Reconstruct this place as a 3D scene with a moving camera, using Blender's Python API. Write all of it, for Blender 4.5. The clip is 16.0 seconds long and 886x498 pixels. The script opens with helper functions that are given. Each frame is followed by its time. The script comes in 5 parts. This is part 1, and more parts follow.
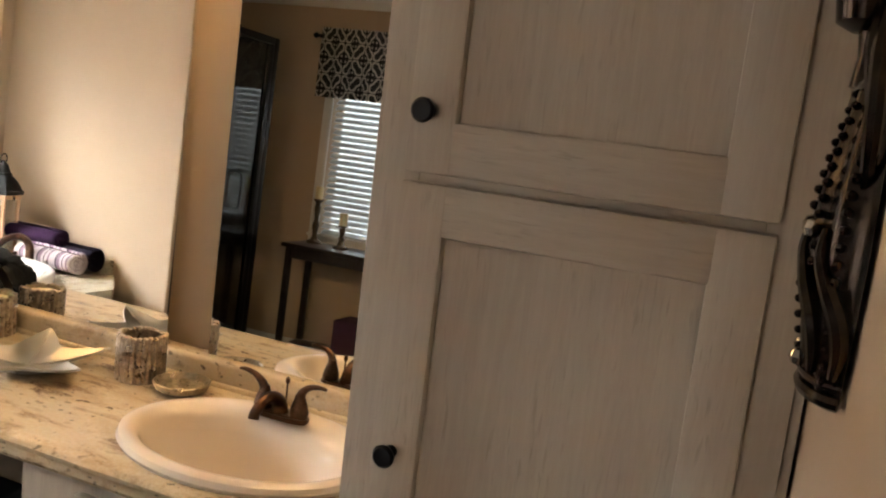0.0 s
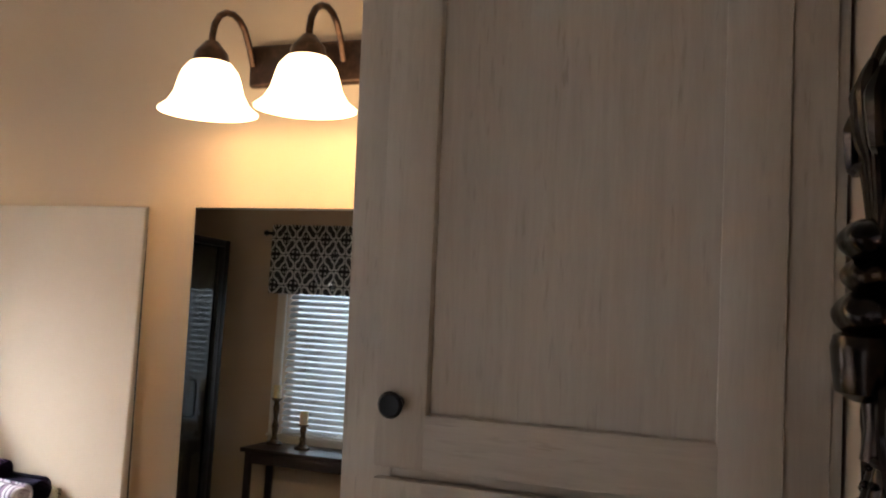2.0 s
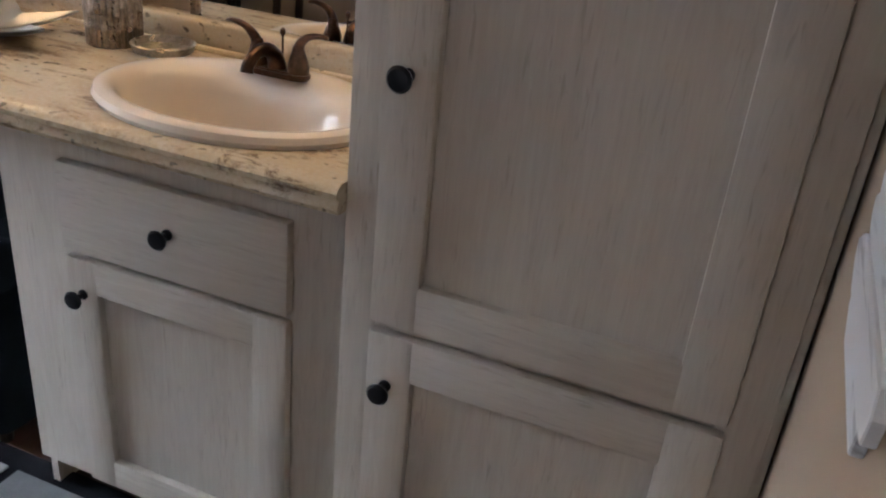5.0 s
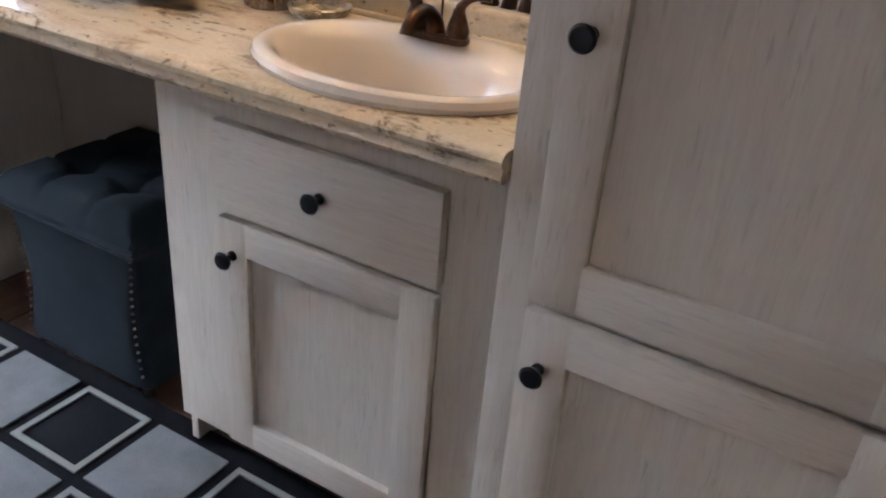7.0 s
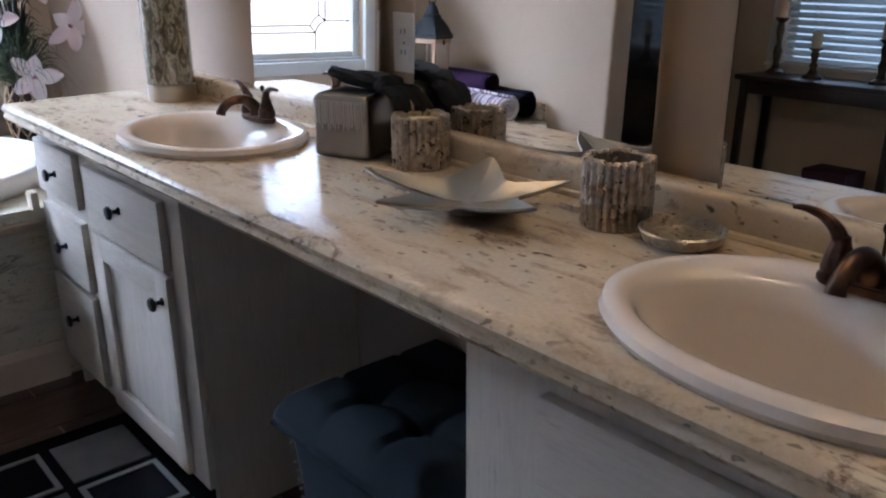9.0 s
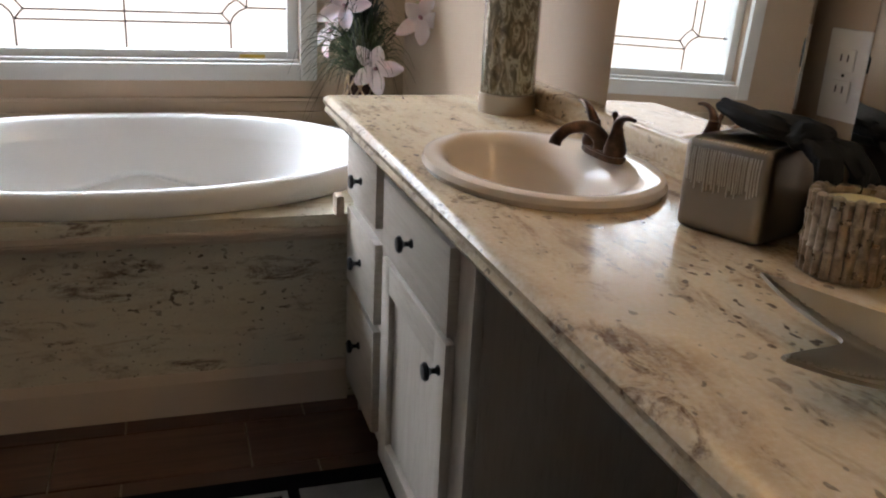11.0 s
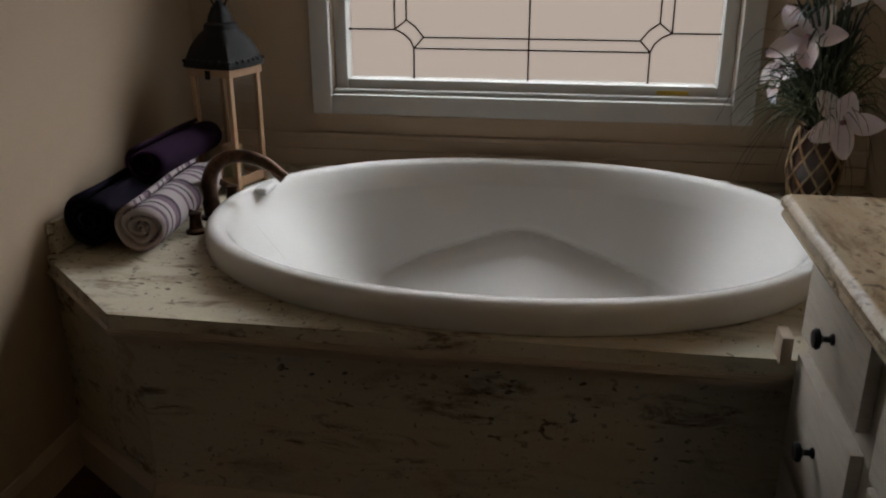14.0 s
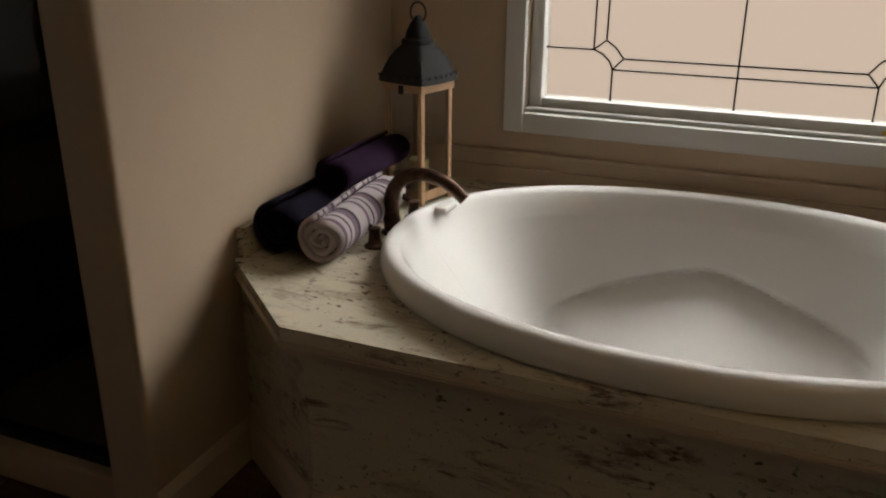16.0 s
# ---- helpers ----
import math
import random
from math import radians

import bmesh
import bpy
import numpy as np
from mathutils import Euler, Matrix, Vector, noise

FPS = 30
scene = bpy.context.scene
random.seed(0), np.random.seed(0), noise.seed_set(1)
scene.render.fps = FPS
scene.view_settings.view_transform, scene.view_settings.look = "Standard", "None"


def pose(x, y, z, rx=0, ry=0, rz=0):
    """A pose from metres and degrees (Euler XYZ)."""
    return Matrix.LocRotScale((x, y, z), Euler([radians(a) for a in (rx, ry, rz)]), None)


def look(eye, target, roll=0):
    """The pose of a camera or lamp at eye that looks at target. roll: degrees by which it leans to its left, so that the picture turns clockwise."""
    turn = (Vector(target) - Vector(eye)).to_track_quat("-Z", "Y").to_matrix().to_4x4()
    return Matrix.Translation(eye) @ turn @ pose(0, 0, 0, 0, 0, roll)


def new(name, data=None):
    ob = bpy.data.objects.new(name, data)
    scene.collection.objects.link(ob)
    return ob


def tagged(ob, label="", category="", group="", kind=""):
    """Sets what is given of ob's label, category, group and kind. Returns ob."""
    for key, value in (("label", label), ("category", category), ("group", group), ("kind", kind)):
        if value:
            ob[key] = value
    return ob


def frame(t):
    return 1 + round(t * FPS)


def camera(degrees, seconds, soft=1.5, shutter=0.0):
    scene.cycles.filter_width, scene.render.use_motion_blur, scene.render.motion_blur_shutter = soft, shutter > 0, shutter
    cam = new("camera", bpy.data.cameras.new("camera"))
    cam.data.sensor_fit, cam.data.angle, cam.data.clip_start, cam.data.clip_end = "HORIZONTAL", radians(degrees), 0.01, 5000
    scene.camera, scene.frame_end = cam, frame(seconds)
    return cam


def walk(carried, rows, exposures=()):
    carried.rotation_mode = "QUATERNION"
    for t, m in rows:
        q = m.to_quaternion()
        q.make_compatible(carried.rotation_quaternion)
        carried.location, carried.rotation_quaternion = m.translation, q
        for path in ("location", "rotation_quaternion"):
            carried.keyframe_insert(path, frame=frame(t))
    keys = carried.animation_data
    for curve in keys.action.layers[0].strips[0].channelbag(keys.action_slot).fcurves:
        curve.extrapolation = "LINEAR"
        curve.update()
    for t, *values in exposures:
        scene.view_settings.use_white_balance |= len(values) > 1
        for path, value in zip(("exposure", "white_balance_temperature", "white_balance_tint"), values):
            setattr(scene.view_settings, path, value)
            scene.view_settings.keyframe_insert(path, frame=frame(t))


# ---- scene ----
cam = camera(55.1, 16.0, soft=2.1)
PATH = [
    (0, (0.009, -0.003, 1.444), (-0.728, 1.833, 1.15), 6.9),
    (0.5, (-0.034, 0.019, 1.53), (-0.637, 1.921, 1.395), 5.0),
    (1, (-0.037, 0.032, 1.599), (-0.556, 1.963, 1.645), 2.5),
    (1.5, (-0.037, 0.031, 1.62), (-0.58, 1.952, 1.748), 1.7),
    (2, (-0.04, 0.043, 1.602), (-0.717, 1.924, 1.686), 2.4),
    (2.5, (-0.035, 0.06, 1.557), (-0.77, 1.916, 1.429), 3.3),
    (3, (-0.026, 0.067, 1.499), (-0.73, 1.905, 1.146), 3.9),
    (3.5, (-0.014, 0.074, 1.442), (-0.689, 1.89, 0.945), 4.9),
    (4, (-0.017, 0.076, 1.367), (-0.65, 1.873, 0.758), 5.1),
    (4.5, (-0.042, 0.118, 1.284), (-0.661, 1.868, 0.535), 5.3),
    (4.7, (-0.048, 0.125, 1.269), (-0.653, 1.849, 0.455), 5.7),
    (6.8, (-0.096, 0.147, 1.206), (-0.873, 1.662, 0.157), 5.6),
    (7, (-0.125, 0.156, 1.208), (-0.972, 1.7, 0.259), 4.9),
    (7.5, (-0.158, 0.227, 1.215), (-1.257, 1.699, 0.422), 3.7),
    (8, (-0.241, 0.279, 1.211), (-1.514, 1.645, 0.493), 2.0),
    (8.2, (-0.304, 0.305, 1.217), (-1.6, 1.656, 0.513), 0.9),
    (10.3, (-0.69, 0.611, 1.164), (-2.39, 1.45, 0.527), 1.9),
    (10.5, (-0.75, 0.629, 1.159), (-2.482, 1.396, 0.515), 2.2),
    (11, (-0.919, 0.661, 1.157), (-2.717, 1.251, 0.508), 2.8),
    (11.5, (-1.049, 0.668, 1.165), (-2.901, 1.048, 0.513), 1.8),
    (12, (-1.187, 0.688, 1.159), (-3.067, 0.831, 0.49), 2.3),
    (12.5, (-1.288, 0.723, 1.174), (-3.159, 0.615, 0.475), 2.7),
    (13, (-1.335, 0.721, 1.2), (-3.18, 0.474, 0.469), 1.6),
    (13.5, (-1.44, 0.696, 1.221), (-3.282, 0.418, 0.494), 0.9),
    (14, (-1.541, 0.661, 1.238), (-3.391, 0.376, 0.533), -0.1),
    (14.5, (-1.601, 0.671, 1.236), (-3.445, 0.314, 0.55), -0.2),
    (15, (-1.66, 0.671, 1.237), (-3.488, 0.193, 0.583), 0.5),
    (15.5, (-1.68, 0.676, 1.253), (-3.486, 0.127, 0.595), 0.9),
    (16, (-1.633, 0.673, 1.295), (-3.36, -0.039, 0.578), 0.4),
]
EXPOSURES = [(0, 0.25, 6900, 10), (1.5, 0.1, 6400, 10), (2.0, 0.0, 5900, 10), (2.8, 0.2, 5300, 10), (3.8, 0.15, 5300, 10), (4.7, -0.15, 5400, 10), (7.0, 0.2, 5300, 12), (7.5, -0.35, 5200, 12), (8.2, -0.65, 4900, 12), (10.3, -1.1, 5100, 10), (11.0, -1.15, 5900, 10), (12.0, -1.85, 6000, 10), (13.0, -2.85, 6000, 10), (14.5, -2.95, 6900, 10), (16.0, -2.55, 7200, 10)]
walk(cam, [(t, look(eye, target, roll)) for t, eye, target, roll in PATH], EXPOSURES)

# ---- world and light ----
world = bpy.data.worlds.new("sky")
scene.world = world
world.use_nodes = True
_nt = world.node_tree
_sky = _nt.nodes.new("ShaderNodeTexSky")
_sky.sky_type = 'NISHITA'
_sky.sun_disc = False
_sky.sun_elevation = radians(50)
_sky.sun_rotation = radians(30)
_nt.links.new(_sky.outputs[0], _nt.nodes["Background"].inputs[0])
_nt.nodes["Background"].inputs[1].default_value = 0.1

SKY_GLOW, SIDING_GLOW, BULB_WATTS, FILL_WATTS = 140.0, 3.6, 1.3, 3.0

# plan, in metres
WALL_N, WALL_S, WALL_W, WALL_E = 1.50, -1.70, -4.06, 0.062
CEIL = 2.31
COUNTER = 0.836
DECK = 0.546


# ---- materials ----
def mat(name, color, rough=0.5, metal=0.0, **kw):
    m = bpy.data.materials.new(name)
    m.use_nodes = True
    b = m.node_tree.nodes["Principled BSDF"]
    b.inputs["Base Color"].default_value = (*color, 1)
    b.inputs["Roughness"].default_value = rough
    b.inputs["Metallic"].default_value = metal
    for k, v in kw.items():
        b.inputs[k.replace("_", " ")].default_value = v
    return m


class Nodes:
    """Short hand for wiring a material's nodes."""
    def __init__(self, m):
        self.t = m.node_tree
        self.b = self.t.nodes["Principled BSDF"]
        self.co = self.add("ShaderNodeTexCoord").outputs["Object"]
        geo = self.add("ShaderNodeNewGeometry")
        self.pos = geo.outputs["Position"]

    def add(self, kind, **inputs):
        n = self.t.nodes.new(kind)
        for k, v in inputs.items():
            self.set(n, k.replace("_", " "), v)
        return n

    def set(self, n, k, v):
        sock = n.inputs[int(k[1:])] if k[0] == "i" and k[1:].isdigit() else n.inputs[k]
        if isinstance(v, bpy.types.NodeSocket):
            self.t.links.new(v, sock)
        else:
            sock.default_value = v

    def mapped(self, scale, src=None, rot=(0, 0, 0)):
        n = self.add("ShaderNodeMapping", Vector=src or self.pos)
        n.inputs["Scale"].default_value = scale
        n.inputs["Rotation"].default_value = rot
        return n.outputs[0]

    def noise(self, vec, scale, detail=4, rough=0.55, dist=0.0):
        return self.add("ShaderNodeTexNoise", Vector=vec, Scale=scale, Detail=detail, Roughness=rough, Distortion=dist).outputs["Fac"]

    def ramp(self, fac, *stops):
        n = self.add("ShaderNodeValToRGB", Fac=fac)
        e = n.color_ramp.elements
        while len(e) < len(stops):
            e.new(0.5)
        for el, (p, c) in zip(e, stops):
            el.position = p
            el.color = (*c, 1) if not isinstance(c, (int, float)) else (c, c, c, 1)
        return n.outputs[0]

    def mix(self, fac, a, b, blend='MIX'):
        n = self.t.nodes.new("ShaderNodeMix")
        n.data_type = 'RGBA'
        n.blend_type = blend
        for i, v in ((0, fac), (6, a), (7, b)):
            if isinstance(v, bpy.types.NodeSocket):
                self.t.links.new(v, n.inputs[i])
            else:
                n.inputs[i].default_value = v if i == 0 else (*v, 1)
        return n.outputs[2]

    def color(self, s):
        self.t.links.new(s, self.b.inputs["Base Color"])

    def rough(self, s):
        self.t.links.new(s, self.b.inputs["Roughness"])

    def bump(self, s, strength=0.2, distance=0.002):
        n = self.add("ShaderNodeBump", Height=s, Strength=strength, Distance=distance)
        self.t.links.new(n.outputs[0], self.b.inputs["Normal"])


def painted_wall(name, c):
    m = mat(name, c, 0.75)
    n = Nodes(m)
    big = n.noise(n.pos, 1.7, 3)
    n.color(n.mix(big, [v * 0.93 for v in c], [min(1, v * 1.06) for v in c]))
    n.bump(n.noise(n.pos, 220, 3), 0.18, 0.0015)
    return m


def cabinet_wood(name, horizontal=False):
    m = mat(name, (0.5, 0.45, 0.4), 0.42)
    n = Nodes(m)
    v = n.mapped((9, 9, 150) if horizontal else (150, 150, 9))
    v2 = n.mapped((3, 3, 22) if horizontal else (22, 22, 2.4))
    v3 = n.mapped((22, 22, 190) if horizontal else (190, 190, 22))
    fine = n.noise(v, 1.0, 5, 0.6, 0.6)
    broad = n.noise(v2, 1.0, 5, 0.62, 2.2)
    pore = n.noise(v3, 1.0, 2, 0.5, 0.3)
    where = n.noise(n.mapped((5, 5, 14) if horizontal else (14, 14, 3.0)), 1.0, 3, 0.6, 1.0)
    cloud = n.noise(n.pos, 4.0, 3)
    c = n.mix(n.ramp(fine, (0.35, 0.0), (0.7, 1.0)), (0.465, 0.41, 0.345), (0.515, 0.462, 0.398))
    c = n.mix(n.ramp(broad, (0.48, 0.0), (0.62, 0.22), (0.66, 0.06), (0.80, 0.32)), c, (0.34, 0.285, 0.225))
    c = n.mix(n.mix(1.0, n.ramp(pore, (0.58, 0.0), (0.70, 0.42)), n.ramp(where, (0.42, 0.0), (0.62, 1.0)), 'MULTIPLY'), c, (0.25, 0.20, 0.155))
    c = n.mix(n.ramp(cloud, (0.35, 0.0), (0.75, 0.30)), c, (0.54, 0.50, 0.45))
    n.color(c)
    n.rough(n.ramp(broad, (0.3, 0.36), (0.7, 0.5)))
    n.bump(fine, 0.12, 0.0008)
    return m


def stone_laminate(name, along="x"):
    if along == "x":
        A, B_, C, D = (1.7, 5.0, 5.0), (6, 17, 17), (52, 74, 74), (13, 24, 24)
    else:
        A, B_, C, D = (5.0, 1.5, 5.0), (18, 5, 20), (84, 46, 84), (20, 6.5, 24)
    turn = (0.0, 0.12, 0.5) if along == "x" else (0.1, 0.0, 0.12)
    m = mat(name, (0.6, 0.5, 0.38), 0.16)
    n = Nodes(m)
    flow = n.mapped(A, rot=turn)
    base = n.noise(flow, 1.6, 6, 0.62, 0.8)
    c = n.ramp(base, (0.28, (0.30, 0.21, 0.12) if along == "x" else (0.46, 0.40, 0.29)), (0.42, (0.48, 0.37, 0.24) if along == "x" else (0.57, 0.53, 0.42)), (0.55, (0.57, 0.46, 0.31) if along == "x" else (0.60, 0.54, 0.41)), (0.72, (0.50, 0.44, 0.335)))
    streak = n.noise(n.mapped(B_, rot=turn), 1.0, 5, 0.65, 0.5)
    c = n.mix(n.ramp(streak, (0.54, 0.0), (0.66, 0.75 if along == "x" else 0.4)), c, (0.22, 0.14, 0.08))
    fleck = n.noise(n.mapped(C, rot=turn), 1.0, 0.6, 0.4, 0.15)
    gate = n.noise(n.pos, 4.5, 3)
    f = n.mix(1.0, n.ramp(fleck, (0.655, 0.0), (0.70, 0.9)), n.ramp(gate, (0.47, 0.0), (0.60, 1.0)), 'MULTIPLY')
    c = n.mix(f, c, (0.075, 0.05, 0.035))
    spot = n.noise(n.mapped((55, 80, 80)), 1.0, 1, 0.5)
    c = n.mix(n.ramp(spot, (0.70, 0.0), (0.74, 0.7)), c, (0.10, 0.09, 0.07))
    clump = n.noise(n.mapped(D, rot=turn), 1.0, 6, 0.75, 0.6)
    patch = n.noise(n.mapped(A, rot=turn), 2.6, 2, 0.5, 0.6)
    cl = n.mix(1.0, n.ramp(clump, (0.51, 0.0), (0.62, 0.9)), n.ramp(patch, (0.50, 0.0), (0.60, 1.0)), 'MULTIPLY')
    c = n.mix(cl, c, (0.115, 0.065, 0.038))
    c = n.mix(n.ramp(n.noise(n.pos, 140, 2), (0.4, 0.0), (0.8, 0.25)), c, (0.72, 0.68, 0.58))
    n.color(c)
    n.rough(n.ramp(n.noise(n.pos, 60, 3), (0.3, 0.13), (0.8, 0.26)))
    n.bump(n.noise(n.pos, 300, 2), 0.03, 0.0005)
    return m


def bronze(name, c=(0.055, 0.032, 0.022), rough=0.3):
    m = mat(name, c, rough, 0.9)
    n = Nodes(m)
    n.color(n.mix(n.ramp(n.noise(n.pos, 45, 4), (0.45, 0.0), (0.75, 1.0)), c, (c[0] * 2.4, c[1] * 2.2, c[2] * 2)))
    return m


def fabric(name, c, c2, scale=900, bump=0.5):
    m = mat(name, c, 0.95)
    n = Nodes(m)
    n.b.inputs["Specular IOR Level"].default_value = 0.08
    fine = n.noise(n.pos, scale, 3, 0.7)
    big = n.noise(n.pos, 14, 3)
    n.color(n.mix(n.mix(0.5, fine, big), c, c2))
    n.bump(fine, bump, 0.003)
    return m


M_WALL = painted_wall("tan_wall_paint", (0.46, 0.355, 0.255))
M_CEIL = painted_wall("white_ceiling_paint", (0.78, 0.77, 0.74))
M_TRIM = painted_wall("white_trim_paint", (0.72, 0.72, 0.70))
M_BASE = painted_wall("cream_baseboard_paint", (0.53, 0.43, 0.33))
M_WOOD = cabinet_wood("whitewashed_wood")
M_WOODH = cabinet_wood("whitewashed_wood_across", True)
M_STONE = stone_laminate("granite_look_laminate")
M_DECK = stone_laminate("granite_look_deck_laminate", "y")
# wall tan taken down in tone: the shade of recesses put into the colour
M_RECESS_SHADE = painted_wall("recess_shade_paint", (0.25, 0.20, 0.16))
M_PORC = mat("bisque_porcelain", (0.72, 0.64, 0.56), 0.08)
M_TUB = mat("white_acrylic", (0.85, 0.84, 0.82), 0.16)
M_TUB.node_tree.nodes["Principled BSDF"].inputs["Coat Weight"].default_value = 0.4
M_BRONZE = bronze("oil_rubbed_bronze")
M_BLACK = mat("black_metal", (0.012, 0.012, 0.014), 0.35, 0.6)
M_IRON = bronze("dark_cast_iron", (0.02, 0.016, 0.014), 0.22)
M_MIRROR = mat("mirror_glass", (0.93, 0.94, 0.93), 0.0, 1.0)
M_PLASTIC = mat("white_plastic", (0.75, 0.72, 0.67), 0.35)
M_DARKSLOT = mat("dark_slot", (0.03, 0.028, 0.025), 0.6)
M_GLASS = mat("clear_glass", (1, 1, 1), 0.02, 0.0, Transmission_Weight=1.0, IOR=1.45)
M_LEAD = mat("lead_came", (0.03, 0.03, 0.032), 0.5, 0.5)
M_DARKWOOD = mat("dark_wood", (0.022, 0.013, 0.010), 0.3)
M_CREAM = mat("cream_wax", (0.75, 0.66, 0.42), 0.5, Subsurface_Weight=0.2)


def add_window_glass():
    m = mat("obscured_glass", (0.95, 0.93, 0.9), 0.25, 0.0, Transmission_Weight=1.0, IOR=1.3)
    n = Nodes(m)
    n.bump(n.noise(n.pos, 160, 3, 0.6), 0.35, 0.002)
    return m


M_OBSCURE = add_window_glass()


def floor_tile():
    m = mat("brown_wood_look_tile", (0.07, 0.035, 0.022), 0.28)
    n = Nodes(m)
    r = n.add("ShaderNodeObjectInfo").outputs["Random"]
    g = n.noise(n.mapped((30, 2.5, 30)), 1.0, 5, 0.6, 0.8)
    c = n.ramp(g, (0.3, (0.04, 0.018, 0.012)), (0.55, (0.085, 0.04, 0.025)), (0.75, (0.13, 0.065, 0.04)))
    c = n.mix(n.ramp(r, (0.0, 0.0), (1.0, 0.4)), c, (0.04, 0.022, 0.016))
    n.color(c)
    n.bump(g, 0.1, 0.001)
    return m


M_TILE = floor_tile()
M_GROUT = painted_wall("beige_grout", (0.22, 0.17, 0.13))
M_RUGK = fabric("black_rug_pile", (0.003, 0.003, 0.004), (0.009, 0.009, 0.011), 500, 0.8)
M_RUGG = fabric("grey_rug_pile", (0.06, 0.06, 0.062), (0.30, 0.295, 0.29), 300, 0.9)
M_RUGW = fabric("cream_rug_pile", (0.16, 0.155, 0.14), (0.34, 0.33, 0.30), 500, 0.9)
M_VELVET = fabric("slate_velvet", (0.009, 0.012, 0.015), (0.027, 0.032, 0.038), 700, 0.4)
M_PURPLE = fabric("purple_terry", (0.009, 0.003, 0.012), (0.026, 0.010, 0.030), 700, 1.0)
M_NAVY = fabric("dark_aubergine_terry", (0.004, 0.003, 0.008), (0.012, 0.009, 0.020), 700, 1.0)


def striped_towel():
    m = mat("striped_terry", (0.5, 0.45, 0.5), 0.95)
    n = Nodes(m)
    sep = n.add("ShaderNodeSeparateXYZ", Vector=n.co)
    x = n.add("ShaderNodeMath", i0=sep.outputs[0], i1=7.5)
    x.operation = 'MULTIPLY'
    fr = n.add("ShaderNodeMath", i0=x.outputs[0])
    fr.operation = 'FRACT'
    light, mauve, dark = (0.54, 0.47, 0.49), (0.19, 0.115, 0.165), (0.035, 0.016, 0.035)
    stops = [(0.0, light), (0.16, mauve), (0.26, light), (0.40, dark), (0.46, light), (0.58, mauve), (0.74, dark), (0.84, light)]
    nd = n.add("ShaderNodeValToRGB", Fac=fr.outputs[0])
    nd.color_ramp.interpolation = 'CONSTANT'
    while len(nd.color_ramp.elements) < len(stops):
        nd.color_ramp.elements.new(0.5)
    for el, (p, c) in zip(nd.color_ramp.elements, stops):
        el.position, el.color = p, (*c, 1)
    fine = n.noise(n.pos, 700, 3, 0.7)
    n.color(n.mix(n.ramp(fine, (0.3, 0.0), (0.8, 0.2)), nd.outputs[0], (0.6, 0.56, 0.6)))
    n.bump(fine, 0.9, 0.003)
    return m


M_STRIPE = striped_towel()


# ---- mesh helpers ----
def bm_box(x0, x1, y0, y1, z0, z1, bevel=0.0, seg=2):
    bm = bmesh.new()
    bmesh.ops.create_cube(bm, size=1, matrix=Matrix.Translation(((x0 + x1) / 2, (y0 + y1) / 2, (z0 + z1) / 2)) @ Matrix.Diagonal((abs(x1 - x0), abs(y1 - y0), abs(z1 - z0), 1)))
    if bevel:
        bmesh.ops.bevel(bm, geom=bm.edges[:], offset=bevel, segments=seg, affect='EDGES', profile=0.6)
    return bm


def join(*bms):
    out = bmesh.new()
    for b in bms:
        me = bpy.data.meshes.new("tmp")
        b.to_mesh(me)
        out.from_mesh(me)
        bpy.data.meshes.remove(me)
        b.free()
    return out


def bm_lathe(profile, n=32, at=(0, 0, 0), sx=1.0, sy=1.0, ripple=None):
    """Turn a profile of (radius, z) about a vertical axis."""
    bm = bmesh.new()
    rings = []
    for r, z in profile:
        ring = []
        for k in range(n):
            a = 2 * math.pi * k / n
            q = r * (ripple(a, z) if ripple else 1)
            ring.append(bm.verts.new((at[0] + sx * q * math.cos(a), at[1] + sy * q * math.sin(a), at[2] + z)))
        rings.append(ring)
    for a, b in zip(rings, rings[1:]):
        for k in range(n):
            bm.faces.new((a[k], a[(k + 1) % n], b[(k + 1) % n], b[k]))
    if profile[0][0] > 1e-5:
        bm.faces.new(rings[0][::-1])
    if profile[-1][0] > 1e-5:
        bm.faces.new(rings[-1])
    bmesh.ops.remove_doubles(bm, verts=bm.verts[:], dist=1e-5)
    bmesh.ops.recalc_face_normals(bm, faces=bm.faces[:])
    return bm


